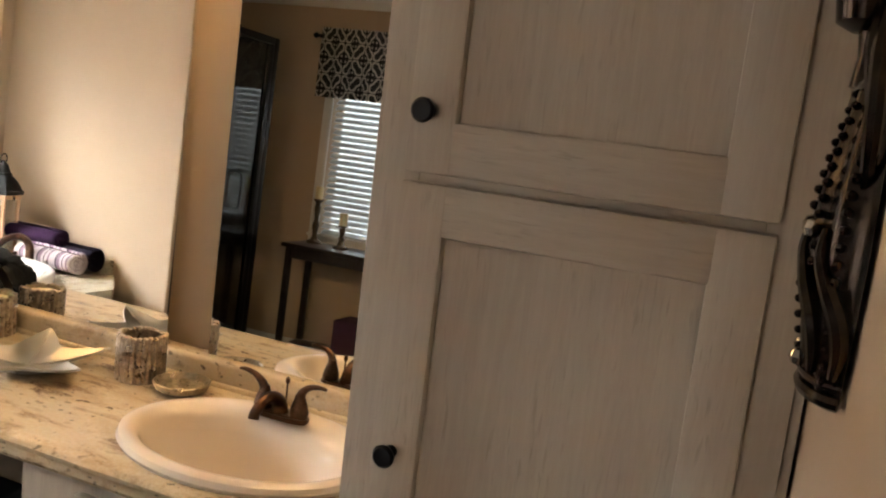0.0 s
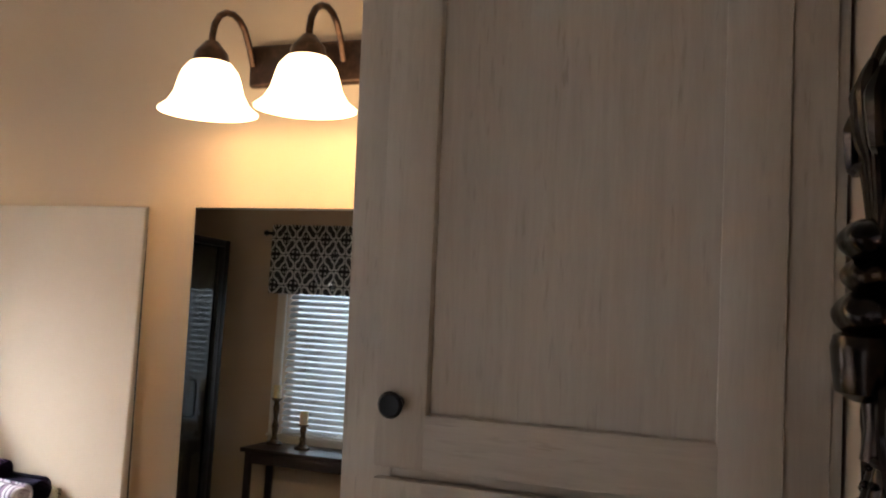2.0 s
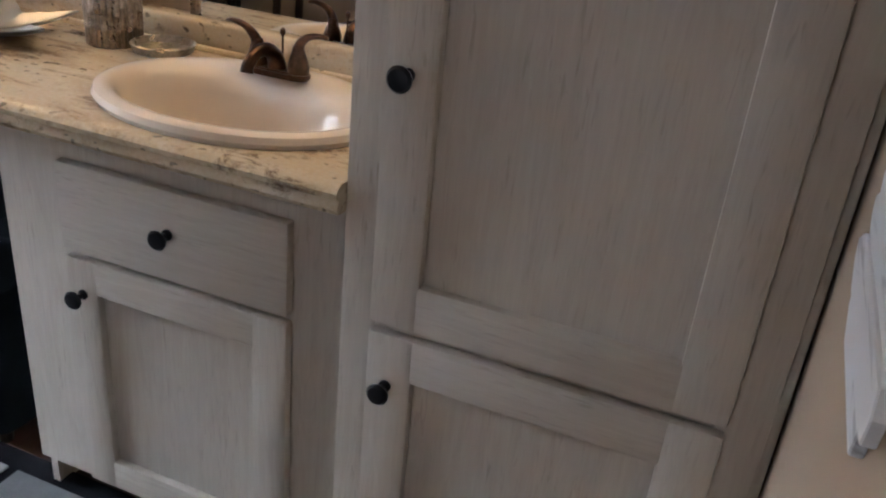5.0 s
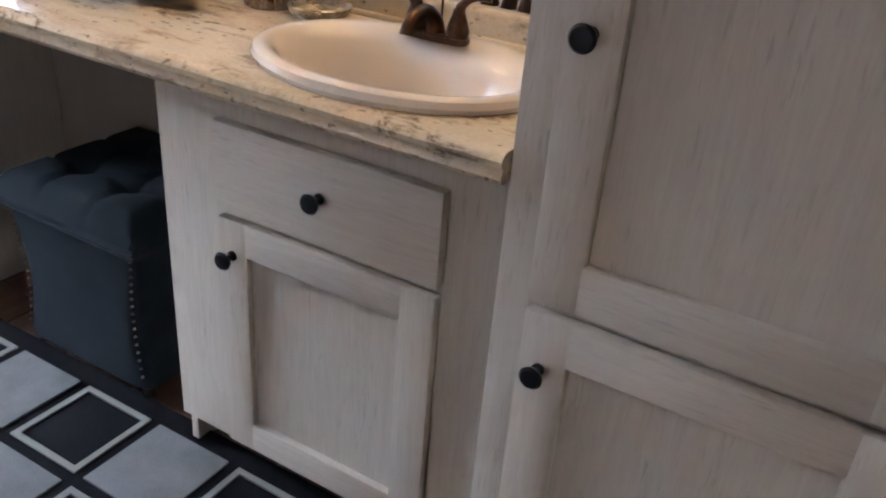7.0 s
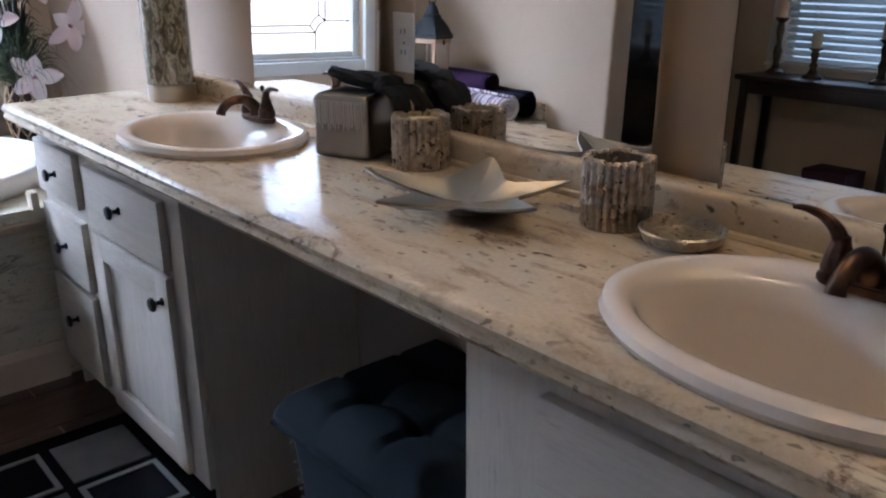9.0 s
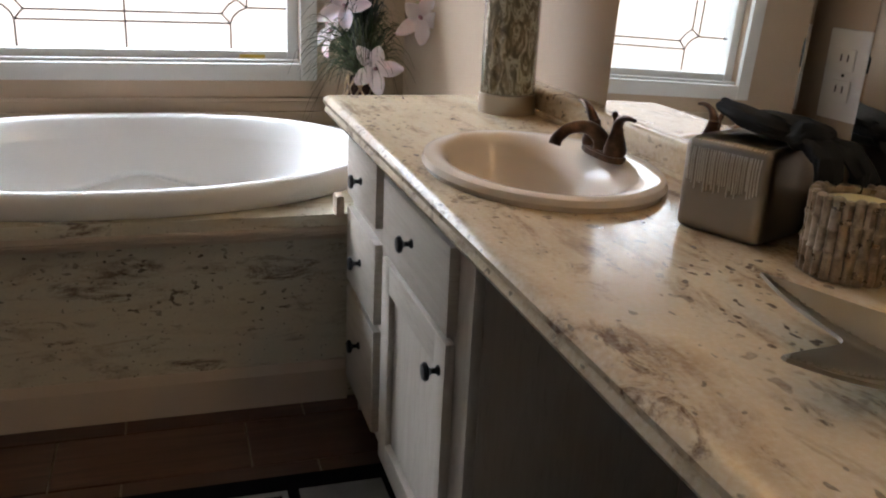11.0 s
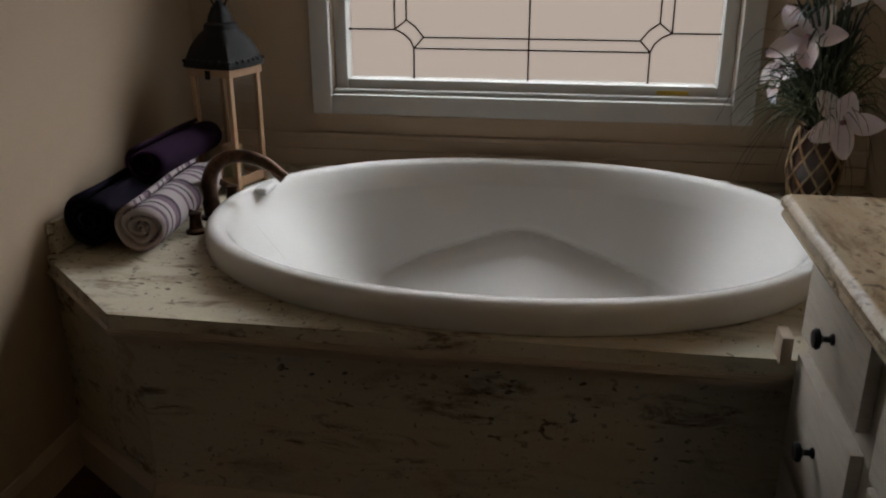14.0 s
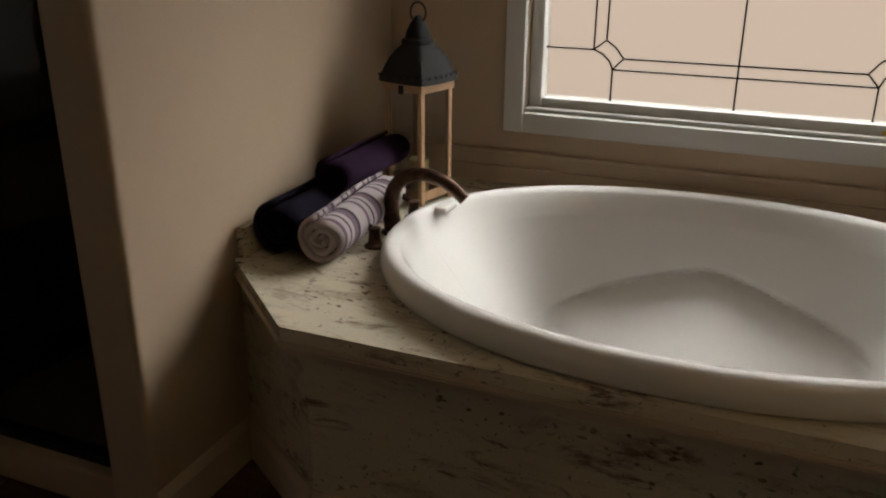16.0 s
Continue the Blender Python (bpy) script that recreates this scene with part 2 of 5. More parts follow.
def bm_tube(points, radius, n=10, closed=False):
    """A tube along points; radius may be a list."""
    bm = bmesh.new()
    pts = [Vector(p) for p in points]
    rad = list(radius) if isinstance(radius, (list, tuple)) else [radius] * len(pts)
    if 3 <= len(pts) <= 9 and not closed:
        cp = [2 * pts[0] - pts[1]] + pts + [2 * pts[-1] - pts[-2]]
        np_, nr = [], []
        for i in range(1, len(cp) - 2):
            for k in range(4):
                u = k / 4
                np_.append(0.5 * (2 * cp[i] + (cp[i + 1] - cp[i - 1]) * u + (2 * cp[i - 1] - 5 * cp[i] + 4 * cp[i + 1] - cp[i + 2]) * u * u + (3 * cp[i] - cp[i - 1] - 3 * cp[i + 1] + cp[i + 2]) * u ** 3))
                nr.append(rad[i - 1] * (1 - u) + rad[i] * u)
        pts, rad = np_ + [pts[-1]], nr + [rad[-1]]
    rings = []
    side = None
    for i, p in enumerate(pts):
        a = pts[i - 1] if (i or closed) else p
        b = pts[(i + 1) % len(pts)] if (i + 1 < len(pts) or closed) else p
        d = (b - a).normalized()
        if side is None:
            side = d.orthogonal().normalized()
        side = (side - d * side.dot(d)).normalized()
        up = d.cross(side)
        rings.append([bm.verts.new(p + rad[i] * (math.cos(2 * math.pi * k / n) * side + math.sin(2 * math.pi * k / n) * up)) for k in range(n)])
    pairs = list(zip(rings, rings[1:]))
    if closed:
        pairs.append((rings[-1], rings[0]))
    for a, b in pairs:
        for k in range(n):
            bm.faces.new((a[k], a[(k + 1) % n], b[(k + 1) % n], b[k]))
    if not closed:
        bm.faces.new(rings[0][::-1])
        bm.faces.new(rings[-1])
    bmesh.ops.recalc_face_normals(bm, faces=bm.faces[:])
    return bm


def bm_prism(outline, z0, z1, bevel=0.0):
    bm = bmesh.new()
    lo = [bm.verts.new((x, y, z0)) for x, y in outline]
    hi = [bm.verts.new((x, y, z1)) for x, y in outline]
    bm.faces.new(lo[::-1])
    bm.faces.new(hi)
    for k in range(len(lo)):
        j = (k + 1) % len(lo)
        bm.faces.new((lo[k], lo[j], hi[j], hi[k]))
    bmesh.ops.recalc_face_normals(bm, faces=bm.faces[:])
    if bevel:
        bmesh.ops.bevel(bm, geom=bm.edges[:], offset=bevel, segments=2, affect='EDGES')
    return bm


def arc(c, r, a0, a1, n, plane="xz"):
    out = []
    for k in range(n + 1):
        a = radians(a0 + (a1 - a0) * k / n)
        u, v = r * math.cos(a), r * math.sin(a)
        out.append((c[0] + u, c[1], c[2] + v) if plane == "xz" else (c[0], c[1] + u, c[2] + v) if plane == "yz" else (c[0] + u, c[1] + v, c[2]))
    return out


def part(name, bm, material, parent=None, label="", smooth=True):
    me = bpy.data.meshes.new(name)
    bm.to_mesh(me)
    bm.free()
    me.materials.append(material)
    if smooth:
        me.polygons.foreach_set("use_smooth", [True] * len(me.polygons))
        me.set_sharp_from_angle(angle=radians(38))
    ob = new(name, me)
    if parent is not None:
        ob.parent = parent
        ob.matrix_parent_inverse = Matrix.Translation(-parent.location)
    if label:
        ob["label"] = label
    return ob


def thing(name, label, category, at=(0, 0, 0), group="", kind=""):
    ob = new(name)
    ob.location = at
    ob.empty_display_size = 0.05
    return tagged(ob, label, category, group, kind)


def setting(name, bm, material, label, category, smooth=False):
    return tagged(part(name, bm, material, None, smooth=smooth), label, category, kind="structure")


def cut(bm, *boxes):
    """Cut box-shaped openings out of a wall with exact booleans, applied at once."""
    me = bpy.data.meshes.new("w")
    bm.to_mesh(me)
    bm.free()
    ob = bpy.data.objects.new("w", me)
    scene.collection.objects.link(ob)
    tools = []
    for b in boxes:
        bb = bm_box(*b)
        tm = bpy.data.meshes.new("t")
        bb.to_mesh(tm)
        bb.free()
        t = bpy.data.objects.new("t", tm)
        scene.collection.objects.link(t)
        tools.append(t)
        mo = ob.modifiers.new("b", 'BOOLEAN')
        mo.object, mo.operation, mo.solver = t, 'DIFFERENCE', 'EXACT'
    dg = bpy.context.evaluated_depsgraph_get()
    dg.update()
    out = bmesh.new()
    out.from_mesh(ob.evaluated_get(dg).to_mesh())
    for o in (ob, *tools):
        bpy.data.objects.remove(o)
    return out


# ---- the shell ----
WY0, WY1, WZ0, WZ1 = -0.065, 1.11, 0.77, 1.86          # window opening over the tub
SX0, SX1, SZ0, SZ1 = -2.70, -1.92, 0.81, 1.97           # window with the blind
T = 0.14
setting("floor", bm_box(WALL_W - T, WALL_E + T, WALL_S - T, WALL_N + T, -0.08, -0.006), M_GROUT, "beige grout bed under brown floor tiles", "floor")
setting("wall_north", bm_box(WALL_W - T, WALL_E + T, WALL_N, WALL_N + T, 0, 2.55), M_WALL, "tan painted wall behind the vanity", "wall")
setting("wall_west", cut(bm_box(WALL_W - T, WALL_W, WALL_S - T, WALL_N, 0, 2.55), (WALL_W - 1, WALL_W + 1, WY0, WY1, WZ0, WZ1)), M_WALL, "tan painted wall with the window over the tub", "wall")
# the second opening is an unseen doorway, added to let fill light in
setting("wall_south", cut(bm_box(WALL_W, WALL_E + T, WALL_S - T, WALL_S, 0, 2.55), (SX0, SX1, WALL_S - 1, WALL_S + 1, SZ0, SZ1), (-1.40, -0.50, WALL_S - 1, WALL_S + 1, -0.1, 2.05)), M_WALL, "tan painted wall with a curtained window and an added unseen doorway", "wall")
setting("added_wall_beyond", bm_box(-1.75, -0.15, WALL_S - 0.62, WALL_S - 0.60, 0, 2.4), M_WALL, "plain wall added beyond the unseen doorway", "wall")
# fill lamp added in that opening to brighten the tall cabinet's end
_dl = bpy.data.lights.new("unseen_fill_light", 'AREA')
_dl.shape, _dl.size, _dl.size_y, _dl.energy, _dl.color = 'RECTANGLE', 0.86, 1.95, FILL_WATTS, (0.92, 0.96, 1.0)
_do = new("unseen_fill_light", _dl)
_do.matrix_world = look((-0.95, WALL_S - 0.07, 1.03), (-0.95, WALL_S + 1, 1.03))
setting("wall_east", bm_box(WALL_E, WALL_E + T, WALL_S, WALL_N, 0, 2.55), M_WALL, "plain tan painted wall beside the tall cabinet", "wall")
setting("ceiling", bm_box(WALL_W - T, WALL_E + T, WALL_S - T, WALL_N + T, CEIL, CEIL + 0.1), M_CEIL, "white painted ceiling", "ceiling")
WING_Y, WING_X = -0.50, -2.83
setting("wall_wing", bm_box(WALL_W, WING_X, WING_Y - 0.13, WING_Y, 0, CEIL, 0.018, 4), M_WALL, "tan wing wall with rounded corner beside the tub", "wall", True)


def crown(name, x0, x1, y, sgn):
    prof = [(0, 0), (0, -0.10), (0.012, -0.10), (0.018, -0.075), (0.04, -0.045), (0.065, -0.025), (0.075, -0.012), (0.085, 0)]
    bm = bmesh.new()
    a = [bm.verts.new((x0, y + sgn * u, CEIL + v)) for u, v in prof]
    b = [bm.verts.new((x1, y + sgn * u, CEIL + v)) for u, v in prof]
    for k in range(len(prof) - 1):
        bm.faces.new((a[k], a[k + 1], b[k + 1], b[k]))
    bm.faces.new(a)
    bm.faces.new(b[::-1])
    bmesh.ops.recalc_face_normals(bm, faces=bm.faces[:])
    return setting(name, bm, M_TRIM, "white crown moulding along the ceiling", "trim", True)


crown("trim_north", WALL_W, WALL_E, WALL_N, -1)
crown("trim_south", WALL_W, WALL_E, WALL_S, 1)


def baseboard(p, q, h=0.115, t=0.014, name="baseboard", mtl=None):
    """A board along the floor from p to q, standing to the left of that line."""
    p, q = Vector((*p, 0)), Vector((*q, 0))
    d = (q - p).normalized()
    nrm = Vector((-d.y, d.x, 0))
    prof = [(0, 0), (t, 0), (t, h * 0.8), (t * 0.6, h * 0.93), (t * 0.35, h), (0, h)]
    bm = bmesh.new()
    a = [bm.verts.new(p + nrm * u + Vector((0, 0, v))) for u, v in prof]
    b = [bm.verts.new(q + nrm * u + Vector((0, 0, v))) for u, v in prof]
    for k in range(len(prof)):
        j = (k + 1) % len(prof)
        bm.faces.new((a[k], a[j], b[j], b[k]))
    bm.faces.new(a[::-1])
    bm.faces.new(b)
    bmesh.ops.recalc_face_normals(bm, faces=bm.faces[:])
    return setting(name, bm, mtl or M_BASE, "painted baseboard at the floor", "baseboard")


baseboard((-3.6, WALL_S), (-1.41, WALL_S), mtl=M_TRIM)
baseboard((-3.19, WING_Y), (WING_X, WING_Y))


# ---- window over the tub ----
def tub_window():
    w = thing("window_1", "white framed window with leaded obscured glass", "window", (WALL_W, 0.522, WZ0), kind="structure")
    f = 0.060
    X = WALL_W + 0.026
    # casing on the wall
    part("window_frame", join(bm_box(WALL_W, X, WY0 - f, WY0, WZ0 - f, WZ1 + f, 0.006), bm_box(WALL_W, X, WY1, WY1 + f, WZ0 - f, WZ1 + f, 0.006),
                              bm_box(WALL_W, X, WY0 + 0.0005, WY1 - 0.0005, WZ1, WZ1 + f, 0.006), bm_box(WALL_W, X, WY0 + 0.0005, WY1 - 0.0005, WZ0 - f, WZ0, 0.006)), M_TRIM, w)
    # sash set back in the opening
    s, xs0, xs1 = 0.04, WALL_W - 0.10, WALL_W - 0.03
    part("sash", join(bm_box(xs0, xs1, WY0, WY0 + s, WZ0, WZ1, 0.008), bm_box(xs0, xs1, WY1 - s, WY1, WZ0, WZ1, 0.008),
                      bm_box(xs0, xs1, WY0 + s, WY1 - s, WZ0, WZ0 + s, 0.008), bm_box(xs0, xs1, WY0 + s, WY1 - s, WZ1 - s, WZ1, 0.008)), M_TRIM, w)
    part("window_sill", bm_box(WALL_W - 0.03, WALL_W - 0.001, WY0, WY1, WZ0 + 0.0005, WZ0 + 0.012, 0.004), M_TRIM, w)
    gx = WALL_W - 0.065
    pane = part("pane", bm_box(gx - 0.003, gx, WY0 + s - 0.004, WY1 - s + 0.004, WZ0 + s - 0.004, WZ1 - s + 0.004), M_OBSCURE, w, "obscured patterned glass", smooth=False)
    pane.visible_shadow = False
    # lead lines: a double border with clipped corner diamonds
    r, g = 0.0032, gx + 0.003
    y0, y1, z0, z1 = WY0 + s, WY1 - s, WZ0 + s, WZ1 - s
    ya, yb, za, zb = 0.175, 0.875, 0.900, 1.735
    yc = 0.522
    lines = [((yc, z0), (yc, za)), ((yc, zb), (yc, z1))]
    for sy, yy, ye in ((1, ya, y0), (-1, yb, y1)):
        for sz, zz, ze in ((1, za, z0), (-1, zb, z1)):
            k = 0.055
            # strips out to the sash
            lines.append(((yy, ze), (yy, zz - sz * 0.0)))
            lines.append(((ye, zz + sz * k), (yy - sy * 0.058, zz + sz * k)))
            # corner link
            cpts = [(yy - sy * 0.058, zz + sz * k), (yy - sy * 0.032, zz + sz * 0.044), (yy - sy * 0.010, zz + sz * 0.024), (yy, zz)]
            dpts = [(yy - sy * 0.058, zz + sz * k), (yy - sy * 0.022, zz + sz * 0.083), (yy + sy * 0.006, zz + sz * 0.064), (yy + sy * 0.030, zz + sz * 0.033), (yy, zz)]
            lines += list(zip(cpts, cpts[1:])) + list(zip(dpts, dpts[1:]))
    for zz, s2 in ((za, 1), (zb, -1)):
        lines.append(((ya, zz), (yb, zz)))
        lines.append(((ya + 0.030, zz + s2 * 0.033), (yb - 0.030, zz + s2 * 0.033)))
    for yy, s2 in ((ya, 1), (yb, -1)):
        lines.append(((yy - s2 * 0.058, za + 0.055), (yy - s2 * 0.058, zb - 0.055)))
        lines.append(((yy - s2 * 0.022, za + 0.083), (yy - s2 * 0.022, zb - 0.083)))
    lines.append(((yc, za), (yc, zb)))
    for a, b in lines:
        part("lead_came", bm_tube([(g, *a), (g, *b)], r, 6), M_LEAD, w)
    part("sticker", bm_box(xs1 + 0.0002, xs1 + 0.0012, 0.90, 0.99, WZ0 + 0.014, WZ0 + 0.026), mat("yellow_paper", (0.7, 0.5, 0.08), 0.6), w, "small yellow sticker")


tub_window()


def glow(name, color, strength):
    m = bpy.data.materials.new(name)
    m.use_nodes = True
    t = m.node_tree
    t.nodes.remove(t.nodes["Principled BSDF"])
    e = t.nodes.new("ShaderNodeEmission")
    e.inputs[0].default_value = (*color, 1)
    e.inputs[1].default_value = strength
    t.links.new(e.outputs[0], t.nodes["Material Output"].inputs[0])
    return m


# emissive cards: the neighbour's pale siding, its daylight put in as glow, with bright sky over it, outside the tub
# window; a glowing card for the daylight outside the blind
M_SIDING = glow("siding_glow_card", (1.0, 0.84, 0.74), SIDING_GLOW)
M_SKYCARD = glow("bright_sky", (0.93, 0.97, 1.0), SKY_GLOW)
M_YARD = glow("yard_glow_card", (0.82, 0.93, 1.0), 1.5)
tagged(part("backdrop", bm_box(WALL_W - 2.52, WALL_W - 2.5, -4.0, 5.0, -0.8, 2.15), M_SIDING, None, smooth=False), "glowing card for the pale siding outside the window", "backdrop", kind="structure")
tagged(part("backdrop", bm_box(WALL_W - 2.62, WALL_W - 2.6, -4.0, 5.0, 2.16, 6.0), M_SKYCARD, None, smooth=False), "bright sky outside the window", "backdrop", kind="structure")
tagged(part("backdrop", bm_box(-5.6, 0.8, WALL_S - 1.52, WALL_S - 1.5, -0.2, 4.4), M_YARD, None, smooth=False), "glowing card for the daylight outside the blind", "backdrop", kind="structure")


# ---- tub deck and tub ----
DX = -2.91
deck_line = [(DX, WALL_N - 0.002), (DX, -0.204), (-3.176, WING_Y + 0.002), (WALL_W + 0.002, WING_Y + 0.002), (WALL_W + 0.002, WALL_N - 0.002)]
TUB_C, TUB_A, TUB_B = (-3.450, 0.525), 0.528, 0.718


def deck():
    d = thing("tub_deck", "granite-look laminate tub surround with white edge moulding", "tub surround", (-3.4, 0.5, 0), kind="structure")
    # top with an oval hole
    bm = bmesh.new()
    n = 72
    hole = [(TUB_C[0] + (TUB_A - 0.05) * math.cos(2 * math.pi * k / n), TUB_C[1] + (TUB_B - 0.05) * math.sin(2 * math.pi * k / n)) for k in range(n)]
    edges = []
    for line in (deck_line, hole):
        for z in (DECK,):
            vs = [bm.verts.new((x, y, z)) for x, y in line]
            edges += [bm.edges.new((vs[k], vs[(k + 1) % len(vs)])) for k in range(len(vs))]
    bmesh.ops.triangle_fill(bm, use_beauty=True, edges=edges)
    ext = bmesh.ops.extrude_face_region(bm, geom=bm.faces[:])
    bmesh.ops.translate(bm, verts=[v for v in ext["geom"] if isinstance(v, bmesh.types.BMVert)], vec=(0, 0, -0.03))
    bmesh.ops.recalc_face_normals(bm, faces=bm.faces[:])
    part("deck_top", bm, M_DECK, d, smooth=False)
    # moulded edge below the top
    path = [(DX, 1.06), (DX, -0.204), (-3.176, WING_Y + 0.002)]
    for z, o, hh in ((DECK - 0.0305, 0.006, 0.012), (DECK - 0.043, 0.0, 0.010), (DECK - 0.0535, -0.010, 0.014)):
        for (a, b) in zip(path, path[1:]):
            dd = (Vector(b) - Vector(a)).normalized()
            nr = Vector((-dd.y, dd.x))
            if nr.x < 0:
                nr = -nr
            p, q = Vector(a) + nr * o, Vector(b) + nr * o
            part("edge_moulding", bm_prism([(p.x, p.y), (q.x, q.y), (q.x - 0.03 * nr.x, q.y - 0.03 * nr.y), (p.x - 0.03 * nr.x, p.y - 0.03 * nr.y)], z - hh, z, 0.003), M_BASE, d, "cream edge moulding")
    sk = DX - 0.07
    part("skirt_panel", bm_box(sk - 0.02, sk, -0.19, WALL_N - 0.01, 0.0, DECK - 0.031), M_DECK, d, smooth=False)
    part("skirt_panel", bm_prism([(sk, -0.190), (sk - 0.02, -0.182), (-3.215, WING_Y + 0.002), (-3.19, WING_Y + 0.002)], 0, DECK - 0.031), M_DECK, d, smooth=False)
    for x, z0, z1 in ((0.020, 0.0, 0.052), (0.015, 0.0525, 0.088), (0.019, 0.0885, 0.102)):
        part("back_splash", bm_box(WALL_W + 0.001, WALL_W + x, WING_Y + 0.022, WALL_N - 0.002, DECK + z0, DECK + z1, 0.003), M_BASE, d)
    part("side_splash", bm_box(WALL_W + 0.001, -3.19, WING_Y + 0.001, WING_Y + 0.02, DECK, DECK + 0.075, 0.004), M_DECK, d)
    part("end_cap", bm_box(DX - 0.035, DX + 0.014, 1.03, 1.05, DECK - 0.004, DECK + 0.048, 0.004), M_BASE, d, "white end trim against the vanity")


deck()
baseboard((DX - 0.07, -0.19), (DX - 0.07, 1.075), t=-0.016)
baseboard((-3.19, WING_Y), (DX - 0.07, -0.19), t=-0.016)


def tub():
    t = thing("bathtub", "white acrylic oval drop-in bathtub", "bathtub", (TUB_C[0], TUB_C[1], DECK))
    A, B = TUB_A, TUB_B
    n = 200
    bm = bmesh.new()
    # (inset from the outside, height over the deck)
    rim = [(0.012, 0.001), (0.002, 0.012), (0.0, 0.035), (0.004, 0.053), (0.014, 0.064), (0.026, 0.067), (0.040, 0.064), (0.050, 0.054), (0.060, 0.03)]
    wall = [(0.076, 0.0), (0.095, -0.08), (0.125, -0.2), (0.155, -0.29)]
    floor_ = [(0.19, -0.335), (0.24, -0.352), (0.32, -0.355), (0.42, -0.355)]
    fine = []
    for (o0, z0), (o1, z1) in zip(wall, wall[1:]):
        steps = max(2, round((z0 - z1) / 0.006))
        fine += [(o0 + (o1 - o0) * i / steps, z0 + (z1 - z0) * i / steps) for i in range(steps)]
    prof = rim + fine + [wall[-1]] + floor_
    rings = []
    for o, z in prof:
        ring = []
        for k in range(n):
            a = 2 * math.pi * k / n
            ca, sa = math.cos(a), math.sin(a)
            u = math.copysign(abs(ca) ** (2 / 2.15), ca)
            v = math.copysign(abs(sa) ** (2 / 2.15), sa)
            # sloped back rests at the ends
            extra = max(0, -z) * 0.55 * abs(sa) ** 3
            x, y = TUB_C[0] + (A - min(o, A - 0.06)) * u, TUB_C[1] + (B - o - extra) * v
            # a moulded panel on the wall under a chevron line
            if u < 0 and z < 0.0:
                q = abs(y - 0.535) / 0.40
                line = -0.128 - 0.115 * (math.sqrt(q * q + 0.004) - 0.063) - 0.05 * max(0.0, q - 0.8) ** 2
                below = line - z
                side = min(1.0, max(0.0, (1.10 - q) / 0.35))
                side = side * side * (3 - 2 * side)
                # a shallow groove along the line, the panel under it leaning into the basin
                lean = min(0.23, 1.45 * max(0.0, below - 0.006)) * min(1.0, (A - o) / (A - 0.155))
                x = min(x + side * (lean - 0.018 * math.exp(-((below - 0.002) / 0.010) ** 2)), TUB_C[0] - 0.02)
            ring.append(bm.verts.new((x, y, DECK + z)))
        rings.append(ring)
    for a, b in zip(rings, rings[1:]):
        for k in range(n):
            bm.faces.new((a[k], a[(k + 1) % n], b[(k + 1) % n], b[k]))
    bm.faces.new(rings[-1])
    bmesh.ops.recalc_face_normals(bm, faces=bm.faces[:])
    part("basin", bm, M_TUB, t)
    part("grip", bm_box(-3.62, -3.54, -0.140, -0.105, DECK + 0.05, DECK + 0.069, 0.009, 4), M_TUB, t)


tub()


def tub_faucet():
    f = thing("tub_faucet", "oil-rubbed bronze arched roman tub faucet with handles", "faucet", (-3.50, -0.235, DECK))
    p = [(-3.50, -0.235, DECK), (-3.50, -0.242, DECK + 0.07), (-3.50, -0.228, DECK + 0.125), (-3.50, -0.19, DECK + 0.157), (-3.50, -0.14, DECK + 0.164), (-3.50, -0.085, DECK + 0.148), (-3.50, -0.040, DECK + 0.112)]
    part("spout", bm_tube(p, [0.024, 0.021, 0.019, 0.018, 0.017, 0.016, 0.015], 16), M_BRONZE, f)
    part("escutcheon", bm_lathe([(0.034, 0.0), (0.033, 0.005), (0.024, 0.010), (0.0, 0.011)], 28, (-3.50, -0.235, DECK)), M_BRONZE, f)
    for x in (-3.385, -3.62):
        h = part("handle", bm_lathe([(0.026, 0), (0.026, 0.006), (0.017, 0.012), (0.014, 0.04), (0.017, 0.05), (0.0, 0.056)], 20, (x, -0.232, DECK)), M_BRONZE, f)
        part("lever", bm_tube([(x, -0.232, DECK + 0.045), (x, -0.262, DECK + 0.058), (x, -0.295, DECK + 0.062)], [0.008, 0.009, 0.006], 8), M_BRONZE, h)


tub_faucet()


# ---- cabinets ----
def shaker(name, x0, x1, z0, z1, y, parent, stile=0.068):
    """A framed door whose front lies at y, facing -y."""
    th = 0.019
    d = part(name, bm_box(x0 + stile - 0.006, x1 - stile + 0.006, y + 0.0135, y + 0.0185, z0 + stile - 0.006, z1 - stile + 0.006), M_WOOD, parent, smooth=False)
    for a in (x0, x1 - stile):
        part("stile", bm_box(a, a + stile, y, y + th, z0, z1, 0.0055), M_WOOD, d)
    for a in (z0, z1 - stile):
        part("rail", bm_box(x0 + stile - 0.006, x1 - stile + 0.006, y + 0.0002, y + th, a, a + stile, 0.0055), M_WOODH, d)
    return d


def knob(x, z, y, parent):
    prof = [(0.009, 0.0), (0.009, 0.003), (0.005, 0.006), (0.0048, 0.014), (0.009, 0.018), (0.0155, 0.021), (0.0165, 0.025), (0.013, 0.029), (0.0, 0.031)]
    bm = bm_lathe(prof, 18)
    bm.transform(Matrix.Translation((x, y, z)) @ Matrix.Rotation(radians(90), 4, 'X'))
    return part("knob", bm, M_BLACK, parent, "black metal knob")


